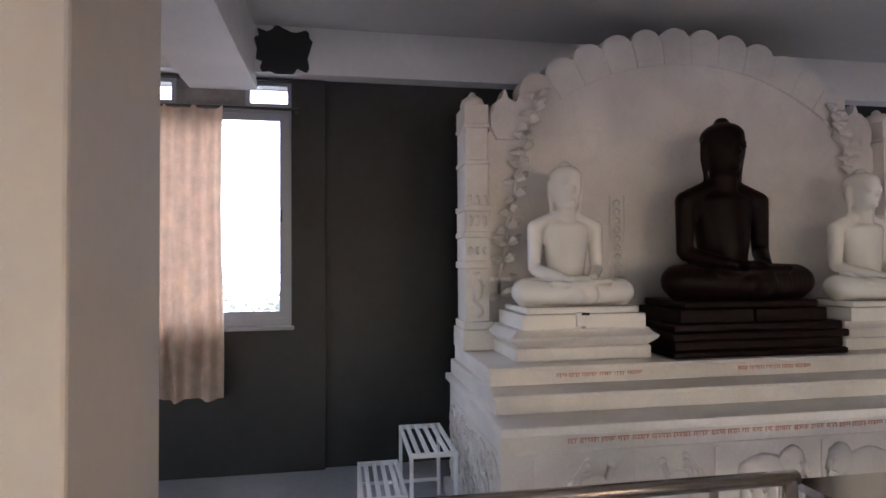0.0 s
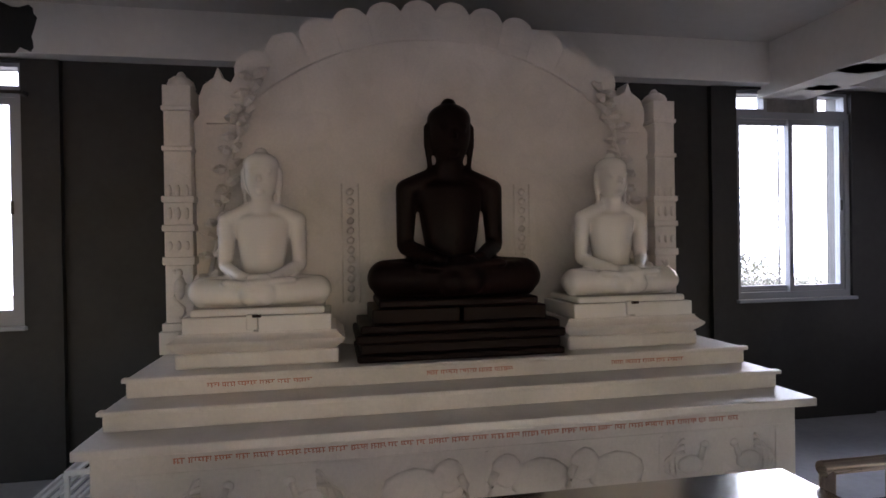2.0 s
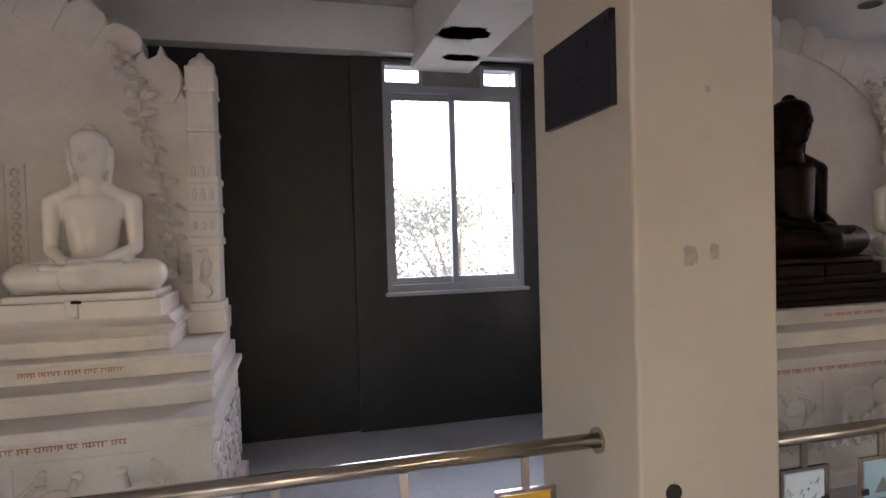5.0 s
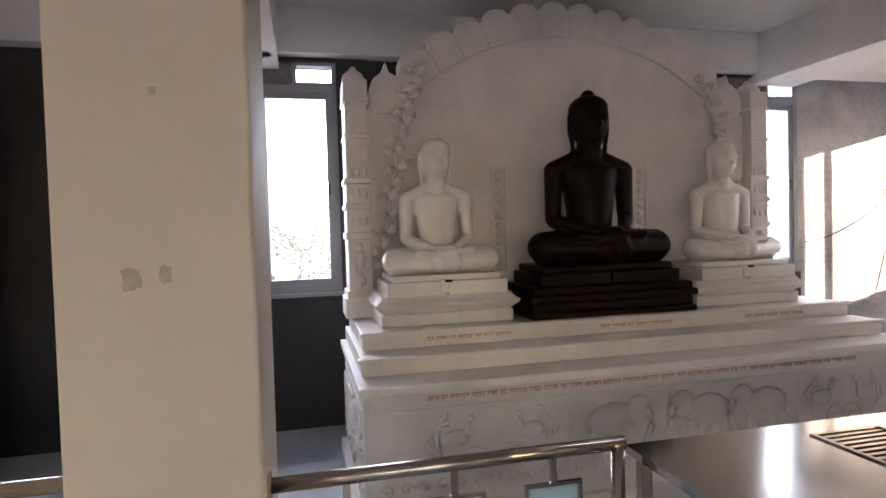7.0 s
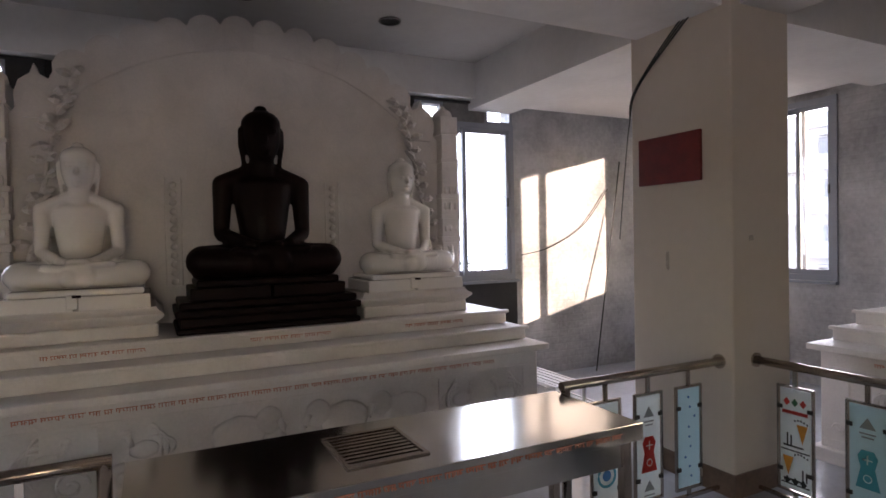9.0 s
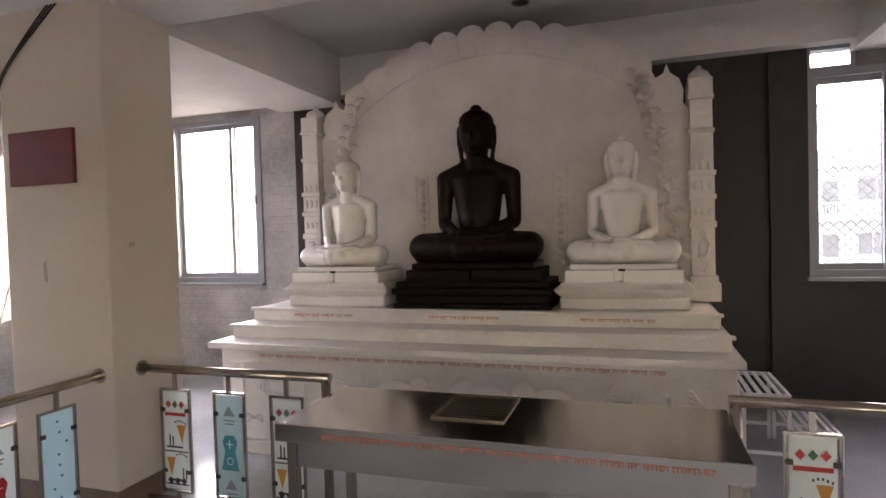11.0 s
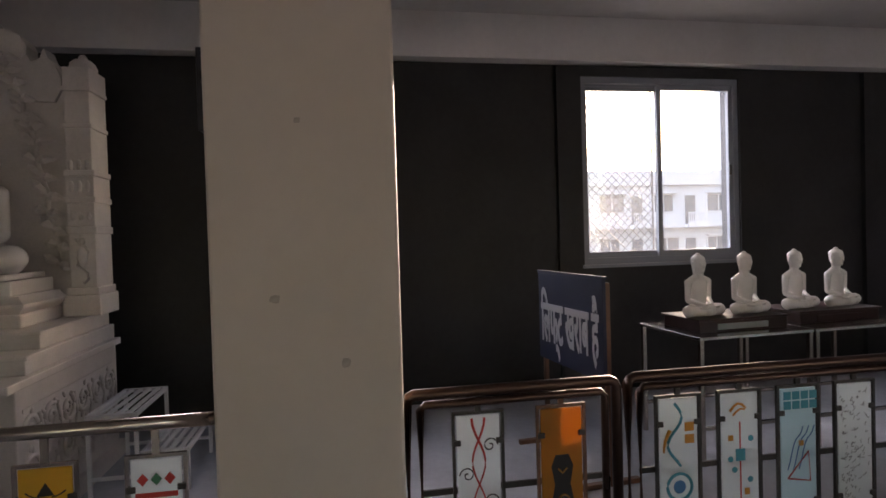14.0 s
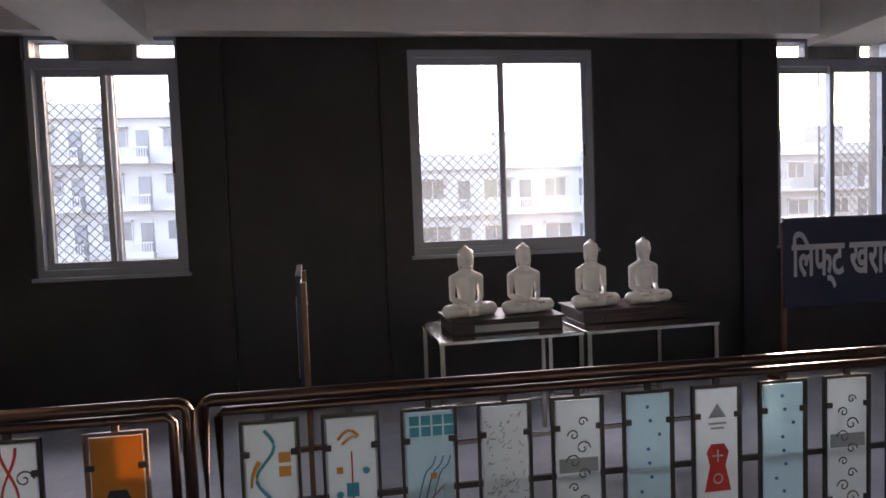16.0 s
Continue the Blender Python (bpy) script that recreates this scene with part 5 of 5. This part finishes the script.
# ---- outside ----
# Glowing sky sheet, tall enough to send light in through the windows
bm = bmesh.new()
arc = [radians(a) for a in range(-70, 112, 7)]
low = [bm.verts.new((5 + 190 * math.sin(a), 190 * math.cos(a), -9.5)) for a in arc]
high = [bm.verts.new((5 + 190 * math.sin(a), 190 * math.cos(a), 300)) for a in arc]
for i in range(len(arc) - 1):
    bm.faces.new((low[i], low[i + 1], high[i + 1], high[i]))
structure("backdrop", bm, M_SKYGLOW, "glowing backdrop standing in for bright hazy sky", "backdrop")

structure("ground", boxes((-400, 600, -500, 500, -9.6, -9.5)), M_GROUND, "dusty pale ground far below", "ground")

def apartment(m, storeys, bays, z0, material, seed, label):
    """A block of flats with slabs, balconies and windows; local x along the front, y away from the viewer."""
    rng = random.Random(seed)
    e = thing("apartment_building", label, "building", m, "apartment buildings")
    L, H = bays * 4.2, storeys * 3.1
    part("wall", boxes((0, L, 0.9, 12, z0, z0 + H)), material, e)
    part("parapet", boxes((-0.2, L + 0.2, 0.7, 1.0, z0 + H, z0 + H + 0.9), (-0.2, L + 0.2, 0.5, 12.2, z0 + H - 0.15, z0 + H + 0.1)), M_FACADE, e)
    part("stair_tower", boxes((L * 0.35, L * 0.35 + 4, 4, 8, z0 + H, z0 + H + 2.8)), material, e)
    for s in range(storeys):
        z = z0 + s * 3.1
        part("floor_slab", boxes((-0.15, L + 0.15, 0.2, 0.9, z - 0.12, z + 0.12)), M_FACADE, e)
        for b in range(bays):
            x = b * 4.2
            w = 1.5 if (b + s) % 2 else 1.9
            win = part("window", boxes((x + 0.5, x + 0.56, 0.82, 0.9, z + 1.0, z + 2.3), (x + 0.5 + w, x + 0.56 + w, 0.82, 0.9, z + 1.0, z + 2.3), (x + 0.56, x + 0.5 + w, 0.82, 0.9, z + 1.0, z + 1.06), (x + 0.56, x + 0.5 + w, 0.82, 0.9, z + 2.24, z + 2.3), (x + 0.5 + w / 2, x + 0.56 + w / 2, 0.82, 0.9, z + 1.06, z + 2.24), (x + 0.4, x + 0.66 + w, 0.4, 0.9, z + 2.34, z + 2.42)), M_FACADE, e)
            part("pane", boxes((x + 0.56, x + 0.5 + w, 0.86, 0.895, z + 1.06, z + 2.24)), M_PANE, win)
            d = part("balcony_door", boxes((x + 3.0, x + 3.8, 0.85, 0.895, z + 0.12, z + 2.2)), M_PANE, e)
            bal = part("balcony", boxes((x + 2.5, x + 4.1, -0.35, 0.2, z - 0.12, z + 0.1), (x + 2.5, x + 4.1, -0.35, -0.25, z + 0.1, z + 0.3), (x + 2.5, x + 4.1, -0.35, -0.25, z + 0.85, z + 0.95)), M_FACADE, e)
            part("baluster_row", boxes(*[(x + 2.52 + 0.16 * k, x + 2.58 + 0.16 * k, -0.33, -0.27, z + 0.3, z + 0.85) for k in range(10)]), M_FACADE, bal)
    return e
apartment(pose(50, 34, 0, 0, 0, -90), 6, 8, -9.5, M_FACADE, 1, "pale six-storey apartment building with balconies")
apartment(pose(47, -4, 0, 0, 0, -90), 5, 7, -10.6, M_FACADE, 2, "pale five-storey apartment building with balconies")
apartment(pose(54, -36, 0, 0, 0, -90), 5, 6, -9.5, M_FACADE2, 3, "grey five-storey apartment building with balconies")

# Made-up block on the sun's line; keeps direct sun out of window_5
def tower(m, w, z0, z1):
    e = thing("sun_blocker", "slim pale block added to keep sun off one window", "tower", m)
    part("shaft", boxes((-w / 2, w / 2, -w / 2, w / 2, z0, z1 - 3), bevel=0.1), M_FACADE, e)
    part("blocker_head", boxes((-w / 2 - 0.1, w / 2 + 0.1, -w / 2 - 0.1, w / 2 + 0.1, z1 - 3, z1), bevel=0.2), M_FACADE, e)
tower(pose(14.26 + 0.786 * 80, -2.9 - 0.618 * 80, 0, 0, 0, -38), 2.8, -9.5, 19.0)

def tree(x, y, z0, top, spread, seed):
    rng = random.Random(seed)
    e = thing("tree", "leafy green tree behind the windows", "tree", pose(x, y, z0), "trees outside")
    h = top - z0
    bm = bmesh.new()
    tube(bm, [(0, 0, 0), (0.1, 0.05, h * 0.3), (-0.05, 0.1, h * 0.6), (0.05, 0, h * 0.85)], 0.26, 10, r1=0.07)
    tips = []
    for k in range(11):
        a, s = rng.uniform(0, 6.28), h * rng.uniform(0.4, 0.75)
        r = spread * rng.uniform(0.5, 0.95)
        tip = (r * math.cos(a), r * math.sin(a), min(s + h * rng.uniform(0.1, 0.3), h * 0.93))
        tube(bm, [(0, 0, s), (tip[0] * 0.5, tip[1] * 0.5, (s + tip[2]) / 2 + 0.2), tip], 0.08, 6, r1=0.02)
        tips.append(tip)
    part("trunk", bm, M_BARK, e)
    bm = bmesh.new()
    tips += [(0, 0, h * 0.92), (0.3, -0.4, h * 0.8)]
    for k in range(9000):
        c = tips[rng.randrange(len(tips))]
        d = Vector((rng.gauss(0, 1), rng.gauss(0, 1), rng.gauss(0, 0.8))) * spread * 0.2
        p = Vector(c) + d
        s = rng.uniform(0.04, 0.1)
        q = Euler((rng.uniform(-1, 1), rng.uniform(-1, 1), rng.uniform(0, 6.28))).to_matrix()
        bm.faces.new([bm.verts.new(p + q @ Vector(v)) for v in ((-s, 0, 0), (0, -s * 0.5, 0), (s, 0, 0), (0, s * 0.5, 0.02))])
    tagged(part("crown", bm, M_LEAF, e), kind="stuff")
for x, y, top, sp, sd_ in ((1.0, 19, 2.6, 2.6, 1), (6.5, 17, 2.3, 2.4, 2), (9.3, 15.5, 3.1, 2.3, 3), (12.0, 19, 2.2, 2.8, 4), (15.0, 22, 2.4, 3.0, 5), (-3.5, 22, 1.4, 2.8, 6), (3.6, 18, 2.9, 2.6, 7), (19.5, 22, 1.2, 3.0, 8)):
    tree(x, y, -9.5, top, sp, sd_)
